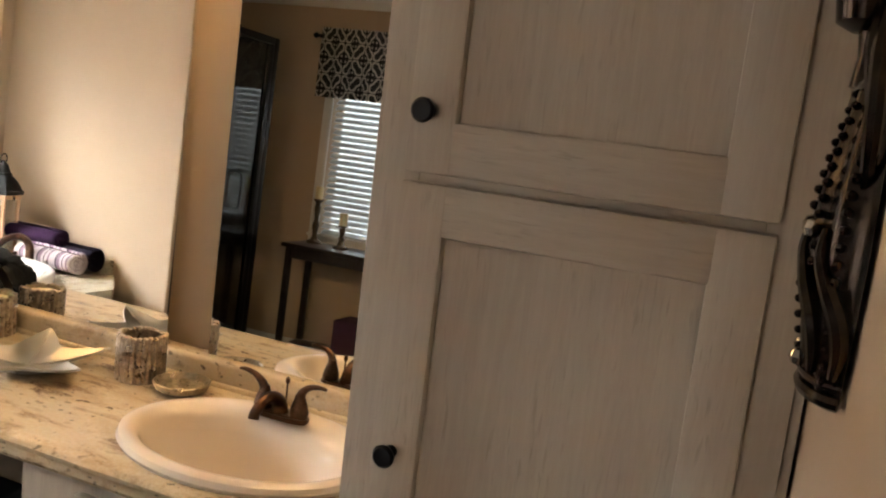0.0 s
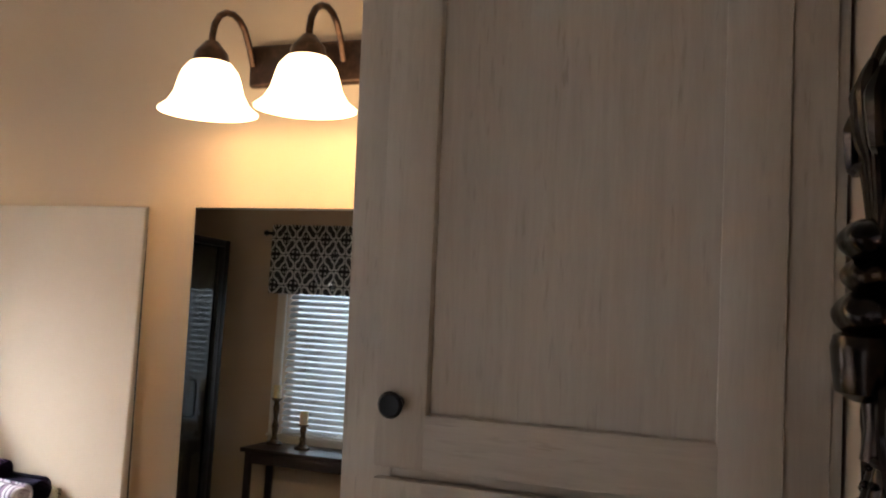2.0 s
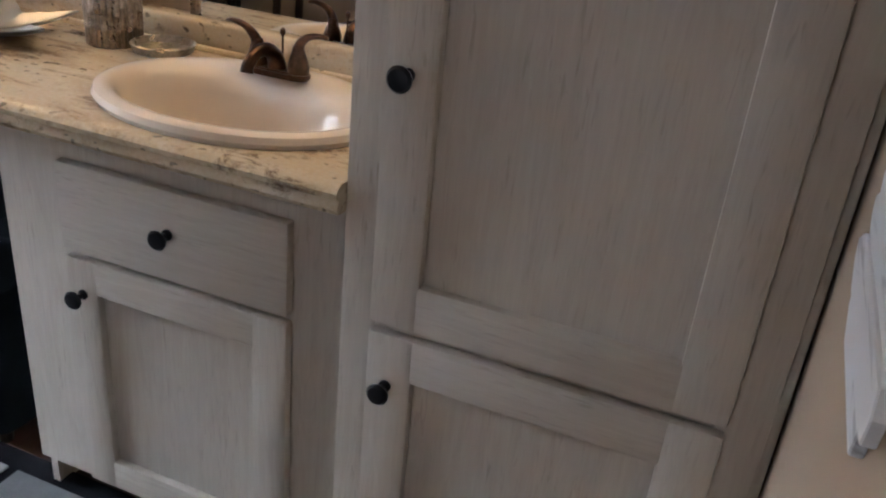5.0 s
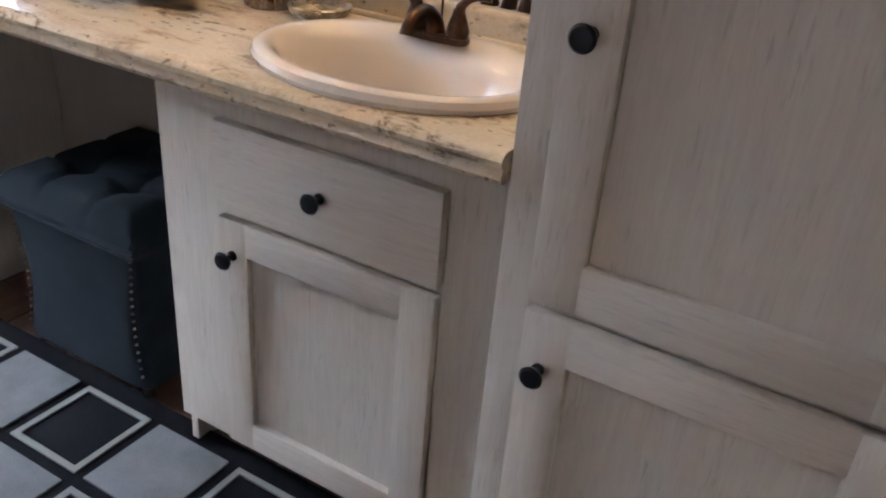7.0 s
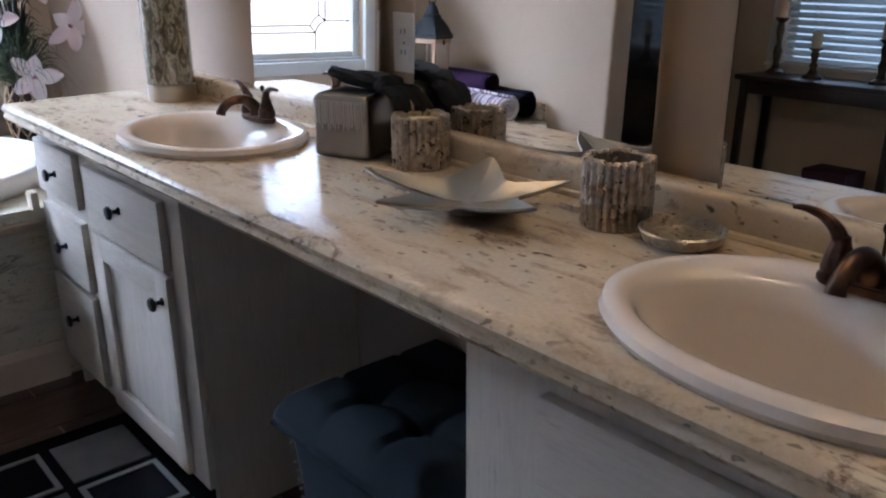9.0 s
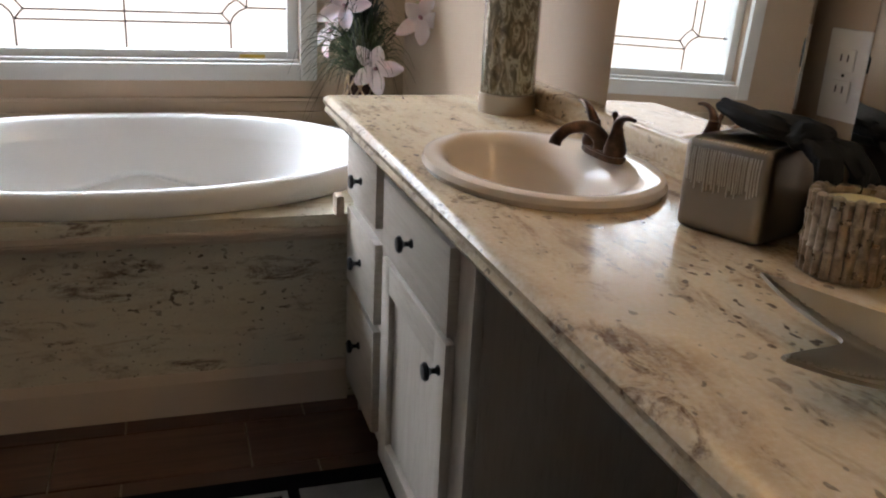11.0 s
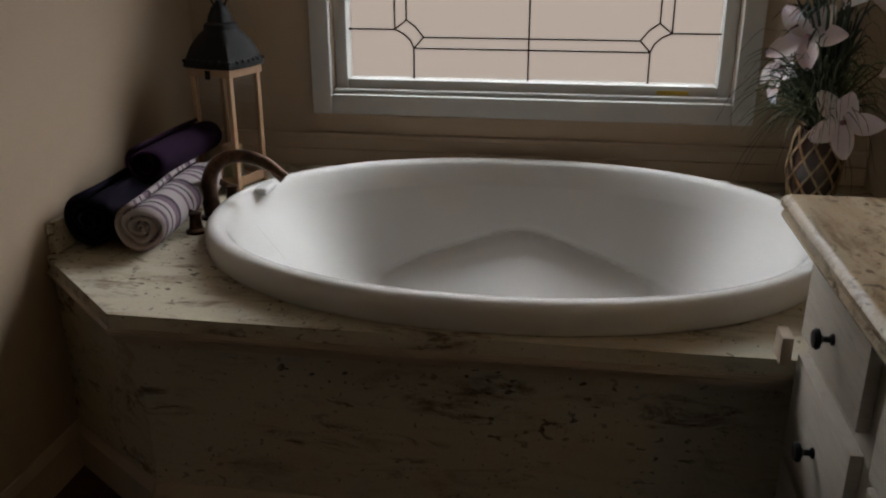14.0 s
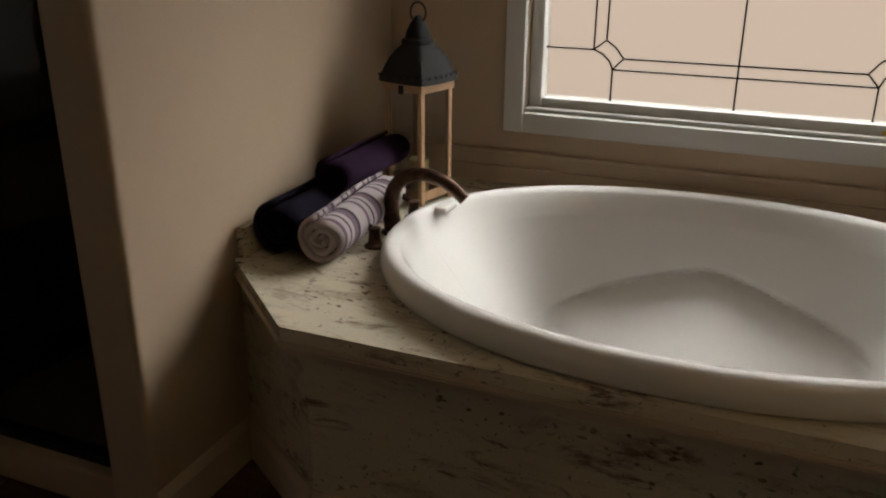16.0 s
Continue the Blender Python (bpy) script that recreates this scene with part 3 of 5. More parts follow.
def tall_cabinet():
    x0, x1, y = -0.52, 0.046, 1.029
    c = thing("tall_cabinet", "tall whitewashed wood linen cabinet with shaker doors", "cabinet", (-0.23, 1.3, 0))
    part("body", join(bm_box(x0, x0 + 0.018, y + 0.019, WALL_N - 0.002, 0.0, 2.16), bm_box(x1 - 0.018, x1, y + 0.019, WALL_N - 0.002, 0.0, 2.16), bm_box(x0 + 0.018, x1 - 0.018, y + 0.03, WALL_N - 0.002, 2.14, 2.16), bm_box(x0 + 0.018, x1 - 0.018, y + 0.12, y + 0.13, 0.0, 2.14)), M_WOOD, c, smooth=False)
    part("face_frame", join(bm_box(x0, x0 + 0.068, y, y + 0.019, 0.0, 2.16, 0.0015), bm_box(x1 - 0.06, x1, y, y + 0.019, 0.0, 2.16, 0.0015)), M_WOOD, c)
    for a, b in ((0.08, 0.125), (0.63, 0.67), (1.34, 1.40), (2.05, 2.16)):
        part("rail", bm_box(x0 + 0.0682, x1 - 0.0602, y + 0.0004, y + 0.019, a, b, 0.001), M_WOODH, c)
    for z0, z1, kz in ((0.10, 0.641, 0.56), (0.655, 1.363, 0.994), (1.376, 2.076, 1.456)):
        d = shaker("door", -0.469, 0.0, z0, z1, 1.0098, c)
        knob(-0.438, kz, 1.0098, d)
    part("filler", bm_box(x1 + 0.0005, WALL_E - 0.004, y + 0.01, y + 0.03, 0.0, 2.16), M_WOOD, c, smooth=False)


tall_cabinet()


def vanity_cabinet(x0, x1, fronts, label):
    y = 1.075
    c = thing("vanity_cabinet", label, "cabinet", ((x0 + x1) / 2, 1.3, 0), "vanity base cabinets")
    top = COUNTER - 0.042
    for a in (x0, x1 - 0.016):
        part("side_panel", bm_box(a, a + 0.016, y + 0.019, WALL_N - 0.014, 0.0, top), M_WOOD, c, smooth=False)
    part("bottom_panel", bm_box(x0 + 0.0165, x1 - 0.0165, y + 0.1, WALL_N - 0.014, 0.09, 0.105), M_WOOD, c, smooth=False)
    # toe kick in the darkened tone, standing in for the shade under the doors
    part("toe_kick", bm_box(x0 + 0.0165, x1 - 0.0165, y + 0.07, y + 0.085, 0.0, 0.089), M_RECESS_SHADE, c, smooth=False)
    part("face_frame", bm_box(x0, x1, y, y + 0.0188, 0.085, top, 0.0015), M_WOOD, c)
    for kind, a, b, z0, z1, kx, kz in fronts:
        if kind == "door":
            d = shaker("door", a, b, z0, z1, y - 0.0195, c, 0.062)
        else:
            d = part("drawer_front", bm_box(a, b, y - 0.0195, y - 0.0005, z0, z1, 0.003), M_WOODH, c)
        knob(kx, kz, y - 0.0195, d)


vanity_cabinet(-1.184, -0.5215, [("drawer", -1.044, -0.624, 0.585, 0.737, -0.833, 0.665), ("door", -1.044, -0.624, 0.10, 0.572, -1.012, 0.507)],
               "whitewashed wood vanity base cabinet with drawer and door")
vanity_cabinet(DX + 0.002, -2.022, [("drawer", -2.888, -2.588, 0.607, 0.748, -2.73, 0.675), ("drawer", -2.888, -2.588, 0.385, 0.572, -2.73, 0.48), ("drawer", -2.888, -2.588, 0.115, 0.368, -2.73, 0.27),
                                    ("drawer", -2.52, -2.086, 0.585, 0.737, -2.30, 0.672), ("door", -2.52, -2.086, 0.10, 0.572, -2.112, 0.515)],
               "whitewashed wood vanity base cabinet with four drawers and door")
# thin sheet added over the wall; its dark colour is the knee space's shade
setting("knee_space_shade", bm_box(-2.021, -1.185, WALL_N - 0.012, WALL_N - 0.001, 0.0, COUNTER - 0.05), M_RECESS_SHADE, "sheet on the knee space wall, darkened to show its shade", "wall panel")


# ---- worktop ----
SINKS = ((-0.805, 1.213), (-2.155, 1.224))
SA, SB = 0.245, 0.187


def worktop():
    c = thing("worktop", "granite-look laminate vanity top with splash and rounded edge", "countertop", (-1.7, 1.3, COUNTER))
    x0, x1, y0, y1 = DX - 0.018, -0.521, 1.012, WALL_N - 0.001
    bm = bmesh.new()
    lines = [[(x0, y0 + 0.02), (x1, y0 + 0.02), (x1, y1), (x0, y1)]]
    for cx, cy in SINKS:
        lines.append([(cx + (SA - 0.02) * math.cos(2 * math.pi * k / 48), cy + (SB - 0.02) * math.sin(2 * math.pi * k / 48)) for k in range(48)])
    edges = []
    for line in lines:
        vs = [bm.verts.new((x, y, COUNTER)) for x, y in line]
        edges += [bm.edges.new((vs[k], vs[(k + 1) % len(vs)])) for k in range(len(vs))]
    bmesh.ops.triangle_fill(bm, use_beauty=True, edges=edges)
    ext = bmesh.ops.extrude_face_region(bm, geom=bm.faces[:])
    bmesh.ops.translate(bm, verts=[v for v in ext["geom"] if isinstance(v, bmesh.types.BMVert)], vec=(0, 0, -0.02))
    bmesh.ops.recalc_face_normals(bm, faces=bm.faces[:])
    part("top", bm, M_STONE, c, smooth=False)
    # ogee front edge
    prof = [(0.0205, 0.0), (0.006, 0.0), (-0.003, -0.003), (-0.009, -0.010), (-0.008, -0.018), (0.0, -0.021), (-0.004, -0.028), (-0.006, -0.034), (-0.002, -0.041), (0.008, -0.042), (0.0205, -0.042)]
    bm = bmesh.new()
    a = [bm.verts.new((x0, y0 + u, COUNTER + v)) for u, v in prof]
    b = [bm.verts.new((x1, y0 + u, COUNTER + v)) for u, v in prof]
    for k in range(len(prof)):
        j = (k + 1) % len(prof)
        bm.faces.new((a[k], a[j], b[j], b[k]))
    bm.faces.new(a[::-1])
    bm.faces.new(b)
    bmesh.ops.recalc_face_normals(bm, faces=bm.faces[:])
    part("front_edge", bm, M_STONE, c)
    sp = join(bm_box(x0 + 0.02, x1, y1 - 0.058, y1, COUNTER, COUNTER + 0.055, 0.012, 4))
    part("splash", sp, M_STONE, c)
    cove = bm_tube([(x0 + 0.02, y1 - 0.059, COUNTER + 0.001), (x1, y1 - 0.059, COUNTER + 0.002)], 0.008, 8)
    part("cove", cove, M_STONE, c)


worktop()


def sink(cx, cy):
    s = thing("sink", "bisque porcelain oval drop-in sink", "sink", (cx, cy, COUNTER), "vanity sinks")
    prof = [(0.004, 0.0), (0.0, 0.008), (0.004, 0.017), (0.014, 0.021), (0.028, 0.019), (0.040, 0.012), (0.047, 0.0), (0.055, -0.02), (0.075, -0.07), (0.105, -0.11), (0.15, -0.13), (0.19, -0.135)]
    bm = bmesh.new()
    n = 64
    rings = []
    for o, z in prof:
        back = 0.03 * max(0.0, min(1.0, (o - 0.02) / 0.03))
        rings.append([bm.verts.new((cx + (SA - o) * math.cos(2 * math.pi * k / n), cy - back * 0.6 + (SB - min(o, SB - 0.02) - back * 0.6) * math.sin(2 * math.pi * k / n), COUNTER + z)) for k in range(n)])
    for a, b in zip(rings, rings[1:]):
        for k in range(n):
            bm.faces.new((a[k], a[(k + 1) % n], b[(k + 1) % n], b[k]))
    bm.faces.new(rings[-1])
    bmesh.ops.recalc_face_normals(bm, faces=bm.faces[:])
    part("bowl", bm, M_PORC, s)
    part("drain", bm_lathe([(0.022, 0), (0.02, 0.004), (0.0, 0.005)], 20, (cx, cy - 0.02, COUNTER - 0.135)), M_BRONZE, s, "bronze drain")
    part("overflow_hole", bm_lathe([(0.006, 0), (0.0, 0.0008)], 12, (cx, cy - SB + 0.10, COUNTER - 0.10)), M_DARKSLOT, s)


def faucet(cx, cy, k=0.76):
    f = thing("faucet", "oil-rubbed bronze centerset faucet with two levers", "faucet", (cx, cy, COUNTER + 0.02), "vanity faucets")
    z = COUNTER + 0.018
    bm = bm_prism([(cx + 0.08 * math.copysign(abs(math.cos(a)) ** 0.7, math.cos(a)), cy + 0.027 * math.copysign(abs(math.sin(a)) ** 0.7, math.sin(a))) for a in [2 * math.pi * k / 28 for k in range(28)]], z, z + 0.018, 0.004)
    part("base", bm, M_BRONZE, f)
    for s in (-1, 1):
        x = cx + s * 0.052
        h = part("handle", bm_lathe([(0.024, 0), (0.025, 0.01), (0.02, 0.028), (0.014, 0.045), (0.0125, 0.055), (0.0, 0.062)], 18, (x, cy, z + 0.018)), M_BRONZE, f)
        part("lever", bm_tube([(x, cy, z + 0.064), (x + s * 0.008, cy - 0.004, z + 0.082), (x + s * 0.028, cy - 0.006, z + 0.098), (x + s * 0.055, cy - 0.006, z + 0.104), (x + s * 0.075, cy - 0.004, z + 0.102)], [0.013, 0.011, 0.008, 0.006, 0.004], 10), M_BRONZE, h)
    part("spout", bm_tube([(cx, cy, z + 0.012), (cx, cy - 0.012, z + 0.045), (cx, cy - 0.045, z + 0.066), (cx, cy - 0.085, z + 0.064), (cx, cy - 0.112, z + 0.045), (cx, cy - 0.118, z + 0.03)], [0.022, 0.018, 0.015, 0.013, 0.013, 0.014], 14), M_BRONZE, f)
    part("lift_rod", join(bm_tube([(cx, cy + 0.02, z + 0.015), (cx, cy + 0.02, z + 0.085)], 0.0025, 8), bm_lathe([(0.003, 0), (0.0062, 0.006), (0.0062, 0.014), (0.0, 0.02)], 12, (cx, cy + 0.02, z + 0.083))), M_BRONZE, f)
    base = Vector((cx, cy, COUNTER + 0.02))
    for o in f.children_recursive:
        o.data.transform(Matrix.Translation(base) @ Matrix.Scale(k, 4) @ Matrix.Translation(-base))


for cx, cy in SINKS:
    sink(cx, cy)
    faucet(cx - 0.012, cy + 0.119)


# ---- mirrors, outlet, vanity light ----
LEAN_BACK = 1.4


def mirror(x0, x1, label):
    z0, h, t = COUNTER + 0.056, 0.845, 0.005
    m = thing("mirror", label, "mirror", ((x0 + x1) / 2, WALL_N - 0.045, z0), "vanity mirrors")
    turn = Matrix.Translation((0, WALL_N - 0.040, z0)) @ Matrix.Rotation(radians(-LEAN_BACK), 4, 'X')
    bw, bd = 0.004, 0.00005
    bm = bmesh.new()
    outer = [(x0, 0), (x1, 0), (x1, h), (x0, h)]
    inner = [(x0 + bw, bw), (x1 - bw, bw), (x1 - bw, h - bw), (x0 + bw, h - bw)]
    o = [bm.verts.new((x, 0, z)) for x, z in outer]
    i = [bm.verts.new((x, -bd, z)) for x, z in inner]
    k = [bm.verts.new((x, t, z)) for x, z in outer]
    bm.faces.new(i)
    bm.faces.new(k[::-1])
    for a in range(4):
        b = (a + 1) % 4
        bm.faces.new((o[a], o[b], i[b], i[a]))
        bm.faces.new((k[a], k[b], o[b], o[a]))
    bmesh.ops.recalc_face_normals(bm, faces=bm.faces[:])
    bm.transform(turn)
    part("glass", bm, M_MIRROR, m, smooth=False)


mirror(-1.09, -0.523, "plain frameless mirror standing over a vanity sink")
mirror(-1.76, -1.204, "plain frameless mirror standing over the knee space")
mirror(-2.39, -1.874, "plain frameless mirror standing beside an outlet")


def outlet(cx, cz):
    o = thing("outlet", "white duplex electrical outlet with cover plate", "outlet", (cx, WALL_N, cz))
    y = WALL_N
    part("cover_plate", bm_box(cx - 0.036, cx + 0.036, y - 0.006, y - 0.0003, cz - 0.058, cz + 0.058, 0.003), M_PLASTIC, o)
    for s in (-1, 1):
        r = part("receptacle", bm_box(cx - 0.017, cx + 0.017, y - 0.0085, y - 0.0062, cz + s * 0.02 - 0.014, cz + s * 0.02 + 0.014, 0.001), M_PLASTIC, o)
        for dx in (-0.006, 0.006):
            part("slot", bm_box(cx + dx - 0.001, cx + dx + 0.001, y - 0.0092, y - 0.0086, cz + s * 0.02 - 0.002, cz + s * 0.02 + 0.007), M_DARKSLOT, r)
    part("screw", bm_box(cx - 0.002, cx + 0.002, y - 0.0068, y - 0.0061, cz - 0.002, cz + 0.002), M_DARKSLOT, o)


outlet(-1.829, 1.036)


def shade_glass():
    m = mat("frosted_shade_glass", (0.95, 0.85, 0.65), 0.4)
    b = m.node_tree.nodes["Principled BSDF"]
    b.inputs["Emission Color"].default_value = (1.0, 0.72, 0.40, 1)
    b.inputs["Emission Strength"].default_value = 5.0
    return m


M_SHADE = shade_glass()


def vanity_light(cx, n=3, label=""):
    z = 2.018
    yb = WALL_N - 0.022
    v = thing("vanity_light", label, "wall lamp", (cx, WALL_N, z), "vanity lights")
    half = 0.2 * (n - 1) / 2 + 0.01
    part("back_plate", bm_box(cx - half, cx + half, yb, WALL_N - 0.0005, z - 0.042, z + 0.042, 0.008, 3), M_BRONZE, v)
    for k in range(n):
        x = cx + (k - (n - 1) / 2) * 0.2
        y = WALL_N - 0.16
        pts = [(x, yb, z + 0.0), (x, yb - 0.015, z + 0.03)] + arc((x, WALL_N - 0.10, z + 0.02), 0.06, 0, 180, 8, "yz")[1:] + [(x, y, z - 0.01)]
        part("arm", bm_tube(pts, 0.0065, 10), M_BRONZE, v)
        part("socket", bm_lathe([(0.012, 0.022), (0.02, 0.012), (0.03, 0.0), (0.033, -0.016), (0.028, -0.018)], 20, (x, y, z - 0.012)), M_BRONZE, v)
        prof = [(r * 0.84, q * 0.86 - 0.002) for r, q in (((0.028, -0.028), (0.045, -0.034), (0.060, -0.052), (0.068, -0.075), (0.074, -0.098), (0.088, -0.122), (0.106, -0.136), (0.106, -0.139), (0.086, -0.126), (0.070, -0.100), (0.064, -0.075), (0.056, -0.055), (0.042, -0.038), (0.028, -0.032)))]
        bm = bmesh.new()
        rings = [[bm.verts.new((x + r * math.cos(2 * math.pi * q / 36), y + r * math.sin(2 * math.pi * q / 36), z + zz)) for q in range(36)] for r, zz in prof]
        for a, b in zip(rings, rings[1:] + rings[:1]):
            for q in range(36):
                bm.faces.new((a[q], a[(q + 1) % 36], b[(q + 1) % 36], b[q]))
        bmesh.ops.recalc_face_normals(bm, faces=bm.faces[:])
        part("shade", bm, M_SHADE, v, "glowing frosted bell glass shade")
        la = bpy.data.lights.new("bulb", 'POINT')
        la.energy = BULB_WATTS
        la.color = (1.0, 0.62, 0.28)
        la.shadow_soft_size = 0.03
        lo = new("bulb", la)
        lo.location = (x, y, z - 0.125)
        lo.parent = v
        lo.matrix_parent_inverse = Matrix.Translation(-v.location)


vanity_light(-0.772, 3, "bronze vanity light with three lit bell shades over near sink")
vanity_light(-2.16, 3, "bronze vanity light with three lit bell shades over far sink")


# ---- on the vanity ----
def mercury(name, c):
    m = mat(name, c, 0.22, 0.75)
    n = Nodes(m)
    n.color(n.mix(n.ramp(n.noise(n.pos, 90, 4), (0.4, 0.0), (0.65, 1.0)), c, [v * 0.6 for v in c]))
    n.rough(n.ramp(n.noise(n.pos, 60, 3), (0.3, 0.22), (0.7, 0.45)))
    return m


M_MERC = mercury("mercury_glass", (0.40, 0.33, 0.26))
M_PEWTER = mat("pewter_metal", (0.34, 0.31, 0.265), 0.36, 1.0)
M_SCORE = mat("scored_bright_steel", (0.62, 0.60, 0.57), 0.3, 1.0)
M_STEEL = mat("brushed_steel", (0.30, 0.27, 0.24), 0.36, 1.0)
M_RIBBON = fabric("charcoal_cloth", (0.012, 0.013, 0.014), (0.035, 0.036, 0.038), 600, 0.5)


def ribbed_cup(cx, cy, r, h, label, seed):
    """A tumbler made of upright glass canes with swollen joints round a liner."""
    c = thing("ribbed_cup", label, "cup", (cx, cy, COUNTER), "ribbed glass cups")
    rng = random.Random(seed)
    part("liner", bm_lathe([(r * 0.86, 0.0005), (r * 0.93, 0.004), (r * 0.93, h - 0.006), (r * 0.84, h - 0.006), (r * 0.82, 0.02), (0.0, 0.018)], 40, (cx, cy, COUNTER)), M_MERC, c)
    count = 26
    for k in range(count):
        a = 2 * math.pi * k / count
        x, y = cx + r * math.cos(a), cy + r * math.sin(a)
        top = h - rng.uniform(0.0, 0.005)
        w = math.pi * r / count * 1.22
        joints = [0.003 + rng.uniform(0.24, 0.36) * h, rng.uniform(0.58, 0.72) * h]
        prof = [(w * 0.8, 0.0008), (w, 0.003)]
        for j in joints:
            prof += [(w * 0.96, j - 0.0025), (w * 1.14, j - 0.001), (w * 1.14, j + 0.001), (w * 0.96, j + 0.0025)]
        prof += [(w, top - 0.003), (w * 0.6, top), (0.0, top)]
        part("cane", bm_lathe(prof, 8, (x, y, COUNTER)), M_MERC, c)
    if seed == 2:
        part("candle", bm_lathe([(r * 0.8, 0.019), (r * 0.8, h * 0.86), (0.0, h * 0.86)], 28, (cx, cy, COUNTER)), M_CREAM, c, "cream candle wax")


ribbed_cup(-1.194, 1.373, 0.045, 0.102, "ribbed mercury glass tumbler beside a soap dish", 1)
ribbed_cup(-1.652, 1.389, 0.047, 0.098, "ribbed mercury glass candle cup beside the tissue box", 2)


def soap_dish():
    cx, cy = -1.078, 1.365
    s = thing("soap_dish", "round smoky glass soap dish", "soap dish", (cx, cy, COUNTER))
    part("dish", bm_lathe([(0.035, 0.0005), (0.052, 0.008), (0.058, 0.022), (0.055, 0.024), (0.048, 0.012), (0.0, 0.008)], 48, (cx, cy, COUNTER), ripple=lambda a, z: 1 + 0.012 * math.sin(24 * a)), mercury("smoky_glass", (0.38, 0.34, 0.28)), s)


soap_dish()


def star_dish():
    cx, cy = -1.394, 1.266
    s = thing("star_dish", "pewter starfish-shaped dish with raised points", "decorative dish", (cx, cy, COUNTER))
    ang = [202, 267, 350, 52, 123]
    R = [0.181, 0.170, 0.176, 0.160, 0.170]

    def height(rr, u):
        """Shallow bowl whose arms rise towards their points."""
        return 0.008 + 0.015 * u ** 2 + 0.022 * (rr / 0.175) ** 2
    bm = bmesh.new()
    N, rings = 180, 18
    grid = []
    for j in range(rings + 1):
        row = []
        for k in range(N):
            th = 360 * k / N
            # the arm on either side of this bearing, and how far between them it lies
            near = sorted((abs((th - a + 180) % 360 - 180), r) for a, r in zip(ang, R))
            d, r = near[0]
            q = min(1.0, d / ((near[0][0] + near[1][0]) / 2))
            edge = 0.086 + (r - 0.086) * (1 - q) ** 1.9
            u = j / rings
            rr = edge * u
            row.append(bm.verts.new((cx + rr * math.cos(radians(th)), cy + rr * math.sin(radians(th)), COUNTER + height(rr, u))))
        grid.append(row)
    for a, b in zip(grid, grid[1:]):
        for k in range(N):
            bm.faces.new((a[k], a[(k + 1) % N], b[(k + 1) % N], b[k]))
    bmesh.ops.remove_doubles(bm, verts=bm.verts[:], dist=1e-5)
    bmesh.ops.recalc_face_normals(bm, faces=bm.faces[:])
    bmesh.ops.solidify(bm, geom=bm.faces[:], thickness=0.0035)
    part("dish", bm, M_PEWTER, s)
    for a, r in zip(ang, R):
        rib = part("beaded_rib", bm_tube([(cx + r * u * math.cos(radians(a)), cy + r * u * math.sin(radians(a)), COUNTER + height(r * u, u) + 0.0005) for u in [0.04 + 0.92 * k / 15 for k in range(16)]], 0.0011, 6), M_PEWTER, s)
        for k in range(22):
            u = 0.06 + 0.88 * k / 21
            part("bead", bm_lathe([(0.0, -0.0018), (0.0018, 0.0), (0.0, 0.0018)], 6, (cx + r * u * math.cos(radians(a)), cy + r * u * math.sin(radians(a)), COUNTER + height(r * u, u) + 0.0018)), M_PEWTER, rib)
    part("foot", bm_lathe([(0.04, 0.0), (0.036, 0.008), (0.0, 0.009)], 24, (cx, cy, COUNTER)), M_PEWTER, s)


star_dish()


